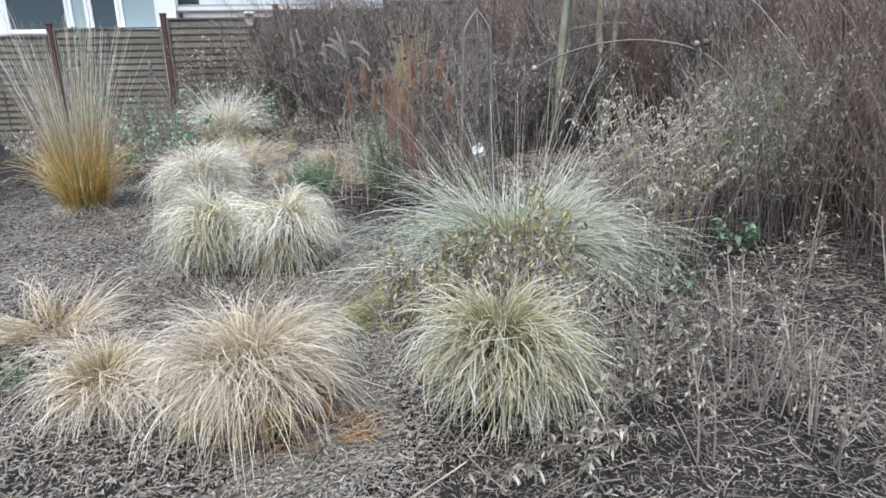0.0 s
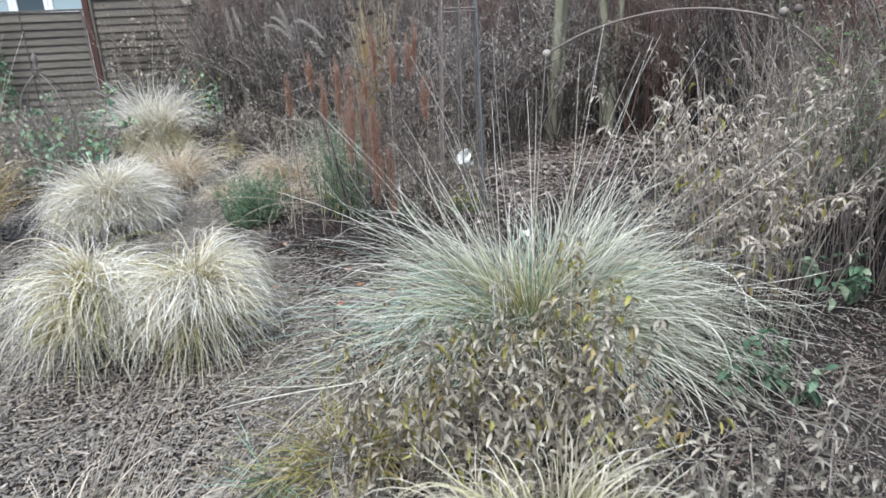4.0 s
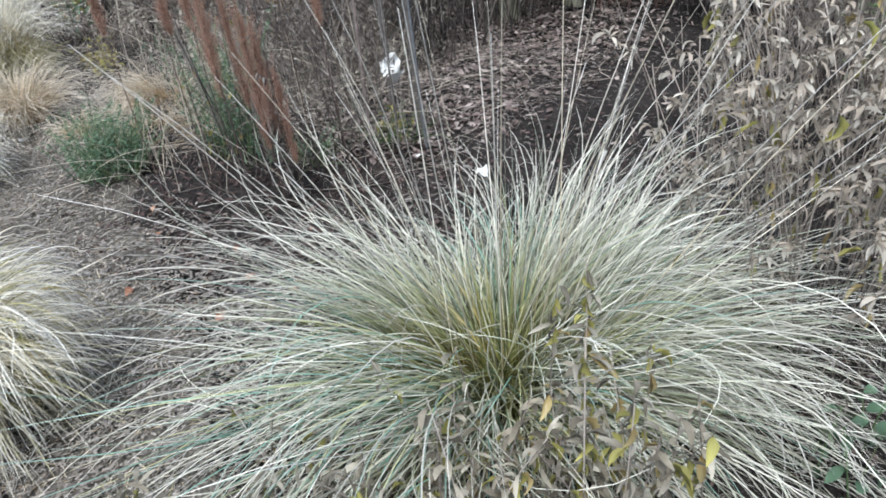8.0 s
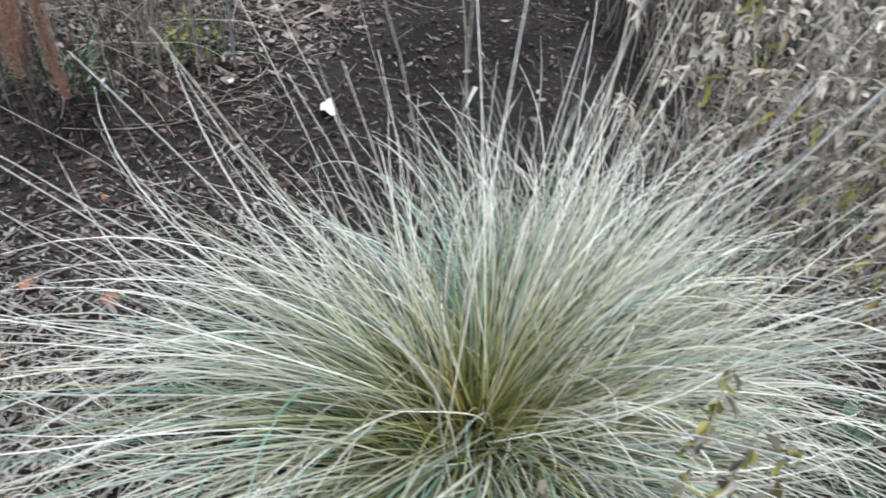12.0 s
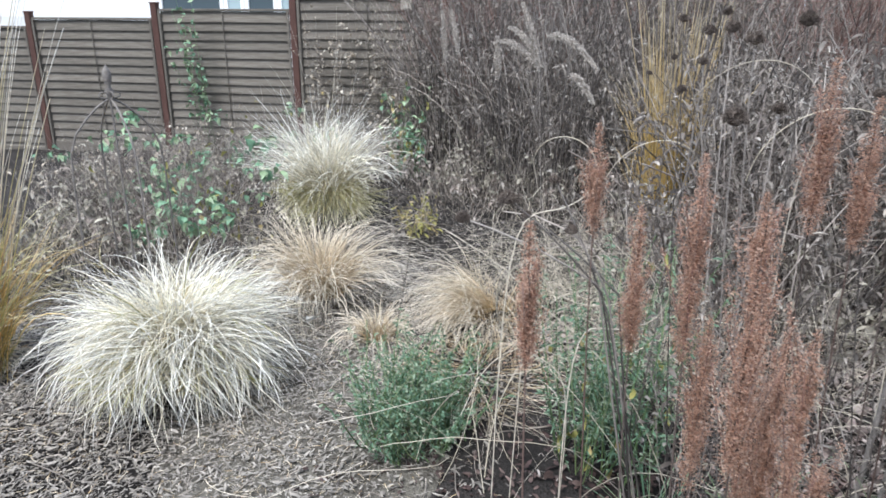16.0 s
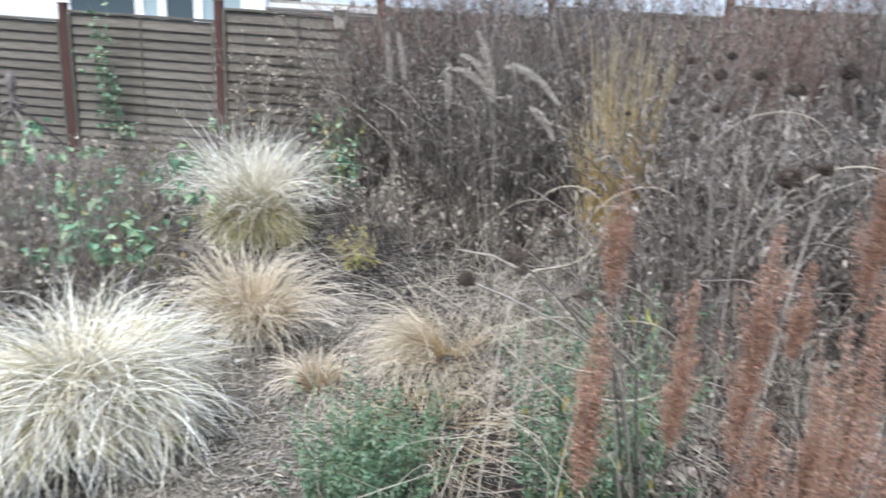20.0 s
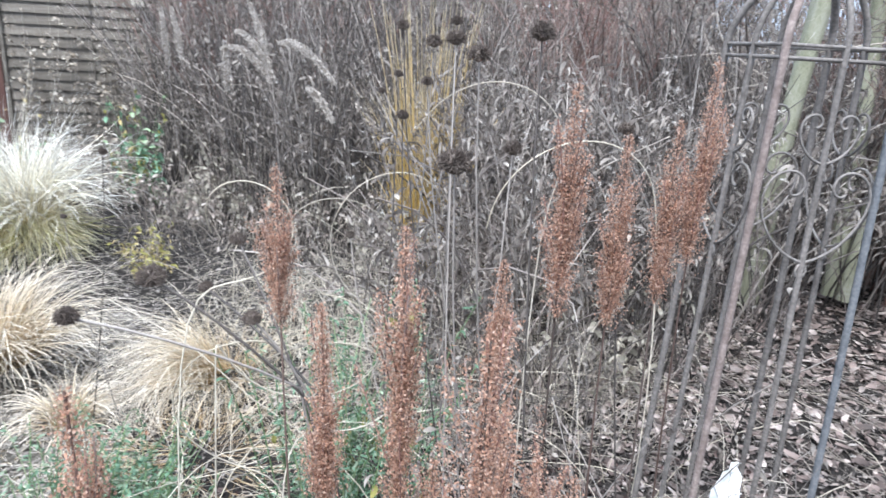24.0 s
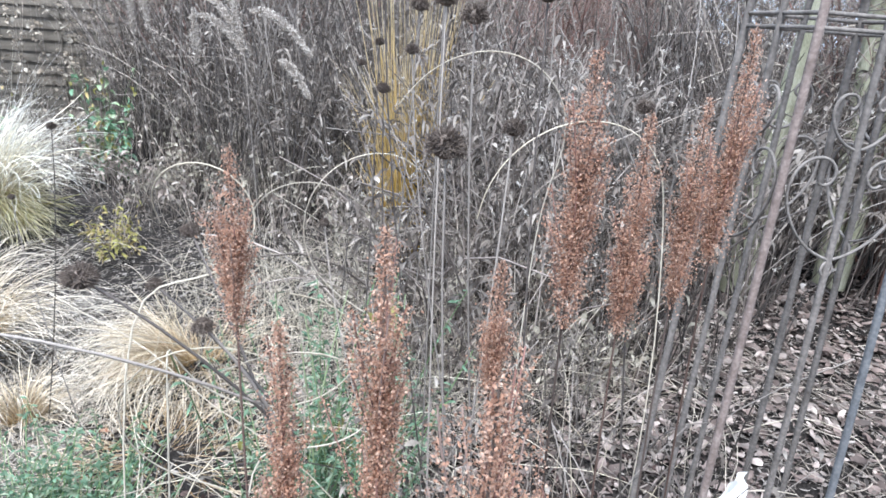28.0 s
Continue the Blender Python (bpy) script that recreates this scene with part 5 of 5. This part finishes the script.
def scroll(parent, centre, ax, size, flip):
    """A lyre-shaped iron scroll: it leaves the rod with a small curl, sweeps outwards and up, and rolls in at the top."""
    t = np.linspace(0, 1, 49)
    head = np.radians(250 - 250 * np.clip(t / 0.2, 0, 1) ** 0.8 + 75 * np.clip((t - 0.12) / 0.4, 0, 1) + 330 * np.clip((t - 0.5) / 0.5, 0, 1) ** 1.4)
    step = size * (0.02 + 0.05 * np.sin(np.pi * np.clip(t, 0.05, 0.95)))
    x, z = np.cumsum(np.cos(head) * step) * flip, np.cumsum(np.sin(head) * step)
    pts = np.asarray(centre)[None] + np.outer(x, np.array([ax[0], ax[1], 0.0])) + np.outer(z, np.array([0, 0, 1.0]))
    bar("scroll", pts, 0.0028, parent, sides=5)


def obelisk_right():
    ob = thing("iron_obelisk", "weathered iron plant obelisk with scrolls and an arched crown", "plant support", (-0.326, 7.858, 0))
    ring_z, base_r, ring_r, crown = 1.375, 0.2, 0.156, 0.21
    tints = (IRON, RUSTIRON, BLUEIRON, IRON)
    for k in range(4):
        a = radians(184.4) + k * math.pi / 2
        c, s = math.cos(a), math.sin(a)
        dome_r = [(ring_r * (0.5 + 0.5 * math.cos(q * math.pi)) ** 0.6, ring_z + crown * q) for q in np.linspace(0.08, 1, 14)]
        bar("leg", [(c * base_r, s * base_r, -0.05), (c * (base_r + ring_r) / 2, s * (base_r + ring_r) / 2, ring_z / 2), (c * ring_r, s * ring_r, ring_z)] + [(c * r, s * r, z) for r, z in dome_r], 0.0074, ob, tints[k], sides=8)
        b = a + math.pi / 2
        for z in (ring_z, ring_z - 0.022):
            bar("cross_rod", [(c * ring_r, s * ring_r, z), (math.cos(b) * ring_r, math.sin(b) * ring_r, z)], 0.0038, ob)
        mid0 = np.array([(c + math.cos(b)) / 2, (s + math.sin(b)) / 2])
        side = np.array([math.cos(b) - c, math.sin(b) - s])
        side = side / np.linalg.norm(side)
        rod = bar("upright_rod", [(*(mid0 * base_r), -0.03), (*(mid0 * (base_r + ring_r) / 2), ring_z / 2), (*(mid0 * ring_r), ring_z)] + [(*(mid0 * r), z) for r, z in dome_r], 0.0062, ob, IRON, sides=6)
        for z, sz in ((0.96, 0.15), (1.16, 0.075)):
            r = base_r + (ring_r - base_r) * z / ring_z
            for way in (-1, 1):
                scroll(rod, (mid0[0] * r + side[0] * 0.007 * way, mid0[1] * r + side[1] * 0.007 * way, z), side, sz, way)
    bar("finial", [(0, 0, ring_z + crown - 0.01), (0, 0, ring_z + crown + 0.03), (0, 0, ring_z + crown + 0.06)], 0.008, ob)


def obelisk_left():
    ob = thing("iron_tripod", "thin grey iron plant support with curved ribs and a bud finial", "plant support", (-2.94, 6.01, 0))
    for k in range(4):
        a = 0.35 + k * math.pi / 2
        c, s = math.cos(a), math.sin(a)
        leg = bar("leg", [(c * q, s * q, z) for q, z in ((0.012, 1.18), (0.06, 1.15), (0.115, 1.1), (0.165, 1.04), (0.195, 0.96), (0.205, 0.84), (0.21, 0.5), (0.215, -0.02))], 0.0048, ob)
        bar("scroll", [(c * (0.012 + 0.035 * math.sin(t)), s * (0.012 + 0.035 * math.sin(t)), 1.185 + 0.014 * (1 - math.cos(t))) for t in np.linspace(0, 4.2, 12)], 0.003, leg)
    bar("pole", [(0, 0, -0.02), (0, 0, 0.6), (0, 0, 1.18)], 0.0055, ob)
    for z, q in ((0.4, 0.212),):
        bar("hoop", [(q * math.cos(t), q * math.sin(t), z) for t in np.linspace(0, 2 * math.pi, 25)], 0.0032, ob)
    prof = [(1.17, 0.008), (1.2, 0.012), (1.215, 0.02), (1.235, 0.009), (1.26, 0.017), (1.285, 0.02), (1.31, 0.013), (1.33, 0.002)]
    p = np.array([[(0, 0, z) for z, _ in prof]])
    v, f, u = tubes(p, np.array([[r for _, r in prof]]), 10)
    link_mesh("finial", v, f, u, IRON, ob, "bud-shaped finial")


obelisk_right()
obelisk_left()


# ---- arching dead stem, scraps and labels ----
def arching_stem():
    ob = thing("arching_stem", "long arching dead stem with round seed pods", "dry stalks", (2.0, 8.35, 0))
    pts = np.array([(0.9, 7.19, 1.255), (1.0, 7.33, 1.34), (1.13, 7.5, 1.4), (1.26, 7.65, 1.43), (1.45, 7.74, 1.43), (1.72, 7.79, 1.385), (1.9, 8.0, 1.2), (1.98, 8.25, 0.7), (2.0, 8.35, 0.16)]) - np.array((2.0, 8.35, 0.16))
    k = np.linspace(0, 8, 33)
    fine = np.stack([np.interp(k, np.arange(9), pts[:, c]) for c in range(3)], -1)
    for _ in range(3):
        fine[1:-1] = (fine[:-2] + 2 * fine[1:-1] + fine[2:]) / 4
    bar("stem", fine, 0.0055, ob, STEM)
    for q in ((0, 0, 0), (5, 0.0, 0.02), (5, 0.06, 0.03)):
        c = pts[q[0]] + np.array([q[1], 0, q[2]])
        lat = np.linspace(0.1, math.pi - 0.1, 8)
        p = c[None] + np.stack([np.zeros(8), np.zeros(8), -np.cos(lat) * 0.02], -1)
        v, f, u = tubes(p[None], (np.sin(lat) * 0.02)[None], 8)
        link_mesh("seed_pod", v, f, u, STEM, ob)


arching_stem()


def scrap(name, label, category, at, size, seed, stake=0.0, turn=0.0, tilt=0.0):
    """A crumpled white sheet."""
    rng = random.Random(seed)
    ob = thing(name, label, category, (at[0], at[1], 0))
    bm = bmesh.new()
    bmesh.ops.create_grid(bm, x_segments=7, y_segments=7, size=0.5)
    for v in bm.verts:
        x, y = v.co.x, v.co.y
        fold = 0.7 * abs(x + 0.35 * y) + 0.35 * noise.noise((x * 3, y * 3, seed))
        v.co = Vector((x * size[0] * (1 - 0.9 * max(0, y) + 0.3 * noise.noise((y * 3, seed, 0))), y * size[1] * (1 + 0.5 * noise.noise((x * 3, 0, seed))), fold * size[0]))
    geom = bmesh.ops.extrude_face_region(bm, geom=list(bm.faces))
    for v in geom["geom"]:
        if isinstance(v, bmesh.types.BMVert):
            v.co.z += 0.0015
    bmesh.ops.transform(bm, verts=list(bm.verts), matrix=Matrix.Translation((0, 0, at[2])) @ Matrix.Rotation(radians(turn), 4, "Z") @ Matrix.Rotation(radians(tilt), 4, "X"))
    part("sheet", bm, WHITE, ob)
    if stake:
        bar("support_stem", [(0, 0, 0), (0.01, 0, at[2] / 2), (0, 0.005, at[2] + 0.02)], 0.002, ob, STEM)


scrap("white_scrap", "crumpled white plastic scrap caught on a stem", "litter", (-0.31, 7.82, 0.36), (0.19, 0.11), 5, 1, 120, 50)
scrap("white_scrap", "small white paper scrap on dark soil", "litter", (0.36, 7.72, 0.01), (0.05, 0.09), 6, 0, 30)
scrap("white_scrap", "tiny white scrap on reddish litter", "litter", (-0.45, 7.52, 0.01), (0.02, 0.03), 7)
scrap("white_scrap", "tiny white scrap on reddish litter", "litter", (-0.05, 7.73, 0.01), (0.02, 0.03), 8)
scrap("white_scrap", "tiny white scrap on the path", "litter", (-2.69, 6.79, 0.02), (0.03, 0.05), 9)


def plant_label(x, y, turn):
    ob = thing("plant_label", "white plastic plant label stuck in the soil", "plant label", (x, y, 0), turn=turn)
    bm = box_bm(0.02, 0.0016, 0.12, (0, 0, 0.045), 0.0006)
    for v in bm.verts:
        if v.co.z < -0.005:
            v.co.x *= 0.25
    bmesh.ops.rotate(bm, verts=list(bm.verts), matrix=Matrix.Rotation(radians(18), 3, "Y"))
    part("strip", bm, WHITE, ob)


plant_label(0.81, 7.96, 35)
leafy("green_seedling", "small yellow-green plant under a white scrap", "plant", (-0.28, 7.8), GREEN, YELLOW, 12, 0.08, (0.1, 0.28), 50, (0.025, 0.05), (0.012, 0.022), 44, singly=True)

# ---- climbers on the fence ----
c0 = POST0 + FDIR * -1.3 + FNRM * 0.12
leafy("climber", "green-leaved climber growing up the fence", "climber", (c0[0], c0[1]), GREEN, MINT, 9, 0, (1.3, 2.2), 150, (0.05, 0.1), (0.03, 0.055), 45, (0, 8), (0, 14), box=(0.13, 0.04), turn=FTURN, singly=True, lo=0.3)
c1 = POST0 + FDIR * 0.88 + FNRM * 0.12
leafy("climber", "dry climber with small bleached leaves on the fence", "climber", (c1[0], c1[1]), GREYSTEM, PALELEAF, 60, 0, (1.2, 1.8), 780, (0.025, 0.06), (0.02, 0.038), 46, (0, 8), (0, 14), box=(0.62, 0.05), twigs=260, turn=FTURN, lo=0.1)

# ---- single coloured leaves on the soil ----
def fallen_leaf(x, y, seed, size):
    rng = np.random.default_rng(seed)
    ob = new("fallen_leaf", leaf_shapes(REDLEAF)[seed % 6])
    ob.matrix_basis = pose(x, y, float(ground_height(x, y)) + 0.028, rng.uniform(-20, 20), rng.uniform(-10, 25), rng.uniform(0, 360)) @ Matrix.Diagonal((size, size * 0.7, size, 1))
    tagged(ob, "curled orange-red fallen leaf on dark soil", "fallen leaf", "coloured fallen leaves")


for n, (x, y, sz) in enumerate([(0.02, 6.62, 0.055), (0.12, 6.42, 0.05), (-0.3, 6.32, 0.05), (0.16, 6.43, 0.045), (0.24, 6.68, 0.06), (-1.02, 6.52, 0.045), (-0.62, 6.6, 0.04), (-0.2, 6.75, 0.045), (0.3, 6.95, 0.05), (-2.02, 7.18, 0.05), (-0.9, 6.75, 0.045), (0.0, 7.0, 0.04)]):
    fallen_leaf(x, y, n, sz)

# ---- litter on the soil ----
def near_path(x, y):
    px, py = WAY_X, WAY_Y
    d = np.full(x.shape, 9.0)
    for i in range(6):
        ax, ay, bx, by = px[i], py[i], px[i + 1], py[i + 1]
        t = np.clip(((x - ax) * (bx - ax) + (y - ay) * (by - ay)) / ((bx - ax) ** 2 + (by - ay) ** 2), 0, 1)
        d = np.minimum(d, np.hypot(x - ax - t * (bx - ax), y - ay - t * (by - ay)))
    return d


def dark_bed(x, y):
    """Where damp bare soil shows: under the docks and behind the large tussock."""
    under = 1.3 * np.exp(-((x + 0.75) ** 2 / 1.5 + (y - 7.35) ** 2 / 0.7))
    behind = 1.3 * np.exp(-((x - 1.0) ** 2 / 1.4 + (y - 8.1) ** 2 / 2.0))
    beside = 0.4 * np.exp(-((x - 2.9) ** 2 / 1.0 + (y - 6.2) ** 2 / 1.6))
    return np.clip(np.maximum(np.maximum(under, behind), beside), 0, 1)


def faded(x, y, box, r, width=0.9):
    """Thins a scatter out towards the edges of its box, unevenly."""
    d = np.minimum(np.minimum(x - box[0], box[1] - x), np.minimum(y - box[2], box[3] - y))
    return r.random(len(x)) < np.clip((d + 0.18 * np.sin(3.1 * x + 1.7 * y) * np.sin(2.3 * y - x)) / width, 0, 1)


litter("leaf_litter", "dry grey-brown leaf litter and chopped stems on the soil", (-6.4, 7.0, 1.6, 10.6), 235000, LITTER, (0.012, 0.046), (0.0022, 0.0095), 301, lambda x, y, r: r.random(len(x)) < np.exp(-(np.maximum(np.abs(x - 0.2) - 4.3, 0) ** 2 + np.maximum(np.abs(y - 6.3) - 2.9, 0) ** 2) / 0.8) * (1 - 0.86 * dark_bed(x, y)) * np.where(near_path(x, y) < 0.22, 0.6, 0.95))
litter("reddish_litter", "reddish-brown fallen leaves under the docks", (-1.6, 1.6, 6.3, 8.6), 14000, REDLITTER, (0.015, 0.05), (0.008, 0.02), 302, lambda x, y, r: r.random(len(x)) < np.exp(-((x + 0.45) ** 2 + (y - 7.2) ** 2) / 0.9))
litter("fallen_leaves", "pale fallen leaves around the obelisk", (-2.2, 1.6, 7.5, 11.2), 26000, DAMPLEAF, (0.02, 0.075), (0.008, 0.034), 303, lambda x, y, r: faded(x, y, (-2.2, 1.6, 7.5, 11.2), r, 0.4) & (r.random(len(x)) < np.clip(0.36 - x * 1.2, 0.025, 0.8)))
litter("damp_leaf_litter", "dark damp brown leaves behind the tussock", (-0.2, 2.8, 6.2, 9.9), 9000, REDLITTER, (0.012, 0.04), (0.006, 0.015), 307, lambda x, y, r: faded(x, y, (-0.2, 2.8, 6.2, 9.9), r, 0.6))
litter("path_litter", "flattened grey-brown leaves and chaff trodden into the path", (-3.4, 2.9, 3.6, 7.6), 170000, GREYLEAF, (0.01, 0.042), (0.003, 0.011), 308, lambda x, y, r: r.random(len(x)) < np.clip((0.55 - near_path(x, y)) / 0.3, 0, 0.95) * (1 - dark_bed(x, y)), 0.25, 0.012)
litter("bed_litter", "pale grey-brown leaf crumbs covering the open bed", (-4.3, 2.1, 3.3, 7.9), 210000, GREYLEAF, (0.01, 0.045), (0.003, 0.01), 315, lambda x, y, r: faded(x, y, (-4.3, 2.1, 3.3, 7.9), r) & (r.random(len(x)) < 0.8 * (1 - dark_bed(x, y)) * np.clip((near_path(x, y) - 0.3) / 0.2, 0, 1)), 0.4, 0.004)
litter("straw_litter", "chopped dry straw scattered between the tussocks", (-3.2, 2.8, 2.7, 6.6), 30000, TAN, (0.02, 0.08), (0.0015, 0.004), 309, lambda x, y, r: faded(x, y, (-3.2, 2.8, 2.7, 6.6), r))
litter("path_straw", "fine pale straw trodden over the path", (-3.2, 1.4, 5.0, 7.4), 15000, TAN, (0.02, 0.07), (0.001, 0.0028), 313, lambda x, y, r: r.random(len(x)) < np.clip((0.7 - near_path(x, y)) / 0.4, 0, 0.95) * (1 - dark_bed(x, y)), 0.3, 0.016)
litter("wood_chips", "pale chopped straw and wood chips on dark soil", (1.9, 5.8, 2.9, 8.9), 74000, GROUNDLEAF, (0.006, 0.028), (0.0018, 0.0055), 304, lambda x, y, r: faded(x, y, (1.9, 5.8, 2.9, 8.9), r, 0.6))


def straws(name, label, box, n, seed, length, radius):
    rng = np.random.default_rng(seed)
    x, y = rng.uniform(box[0], box[1], n), rng.uniform(box[2], box[3], n)
    m = ~((x > 0.2) & (x < 2.3) & (y > 6.6)) | (rng.random(n) < 0.15)
    m &= rng.random(n) > 0.75 * dark_bed(x, y) * (x < 1.8)
    x, y = x[m], y[m]
    n = len(x)
    a, ln = rng.uniform(0, 2 * np.pi, n), rng.uniform(*length, n)
    t = np.linspace(-0.5, 0.5, 5)
    bow = rng.normal(0, 0.12, n)
    px = x[:, None] + ln[:, None] * (np.cos(a)[:, None] * t - np.sin(a)[:, None] * bow[:, None] * (t * t) * 4)
    py = y[:, None] + ln[:, None] * (np.sin(a)[:, None] * t + np.cos(a)[:, None] * bow[:, None] * (t * t) * 4)
    pz = ground_height(px, py) + 0.012 + rng.uniform(0, 0.03, (n, 1)) * (t + 0.5)[None]
    v, f, u = tubes(np.stack([px, py, pz], -1), rng.uniform(*radius, n)[:, None] * np.ones(5)[None], 3)
    return tagged(link_mesh(name, v, f, u, GREYSTEM), label, "leaf litter", kind="stuff")


straws("fallen_straw", "fallen pale straws and twigs lying on the soil", (-5.6, 5.8, 2.2, 9.9), 11500, 305, (0.04, 0.2), (0.0008, 0.002))
straws("chopped_stem", "chopped pale stems strewn over dark soil", (2.2, 5.2, 3.2, 8.2), 7800, 312, (0.02, 0.12), (0.0006, 0.0016))
straws("fallen_stem", "thin pale dead stems lying on the leaves round the obelisk", (-1.7, 0.5, 7.45, 9.4), 1300, 314, (0.06, 0.3), (0.0008, 0.0019))
straws("fallen_twig", "longer dead twigs lying on the soil", (-2.0, 4.6, 3.6, 9.4), 420, 306, (0.2, 0.55), (0.0015, 0.0035))
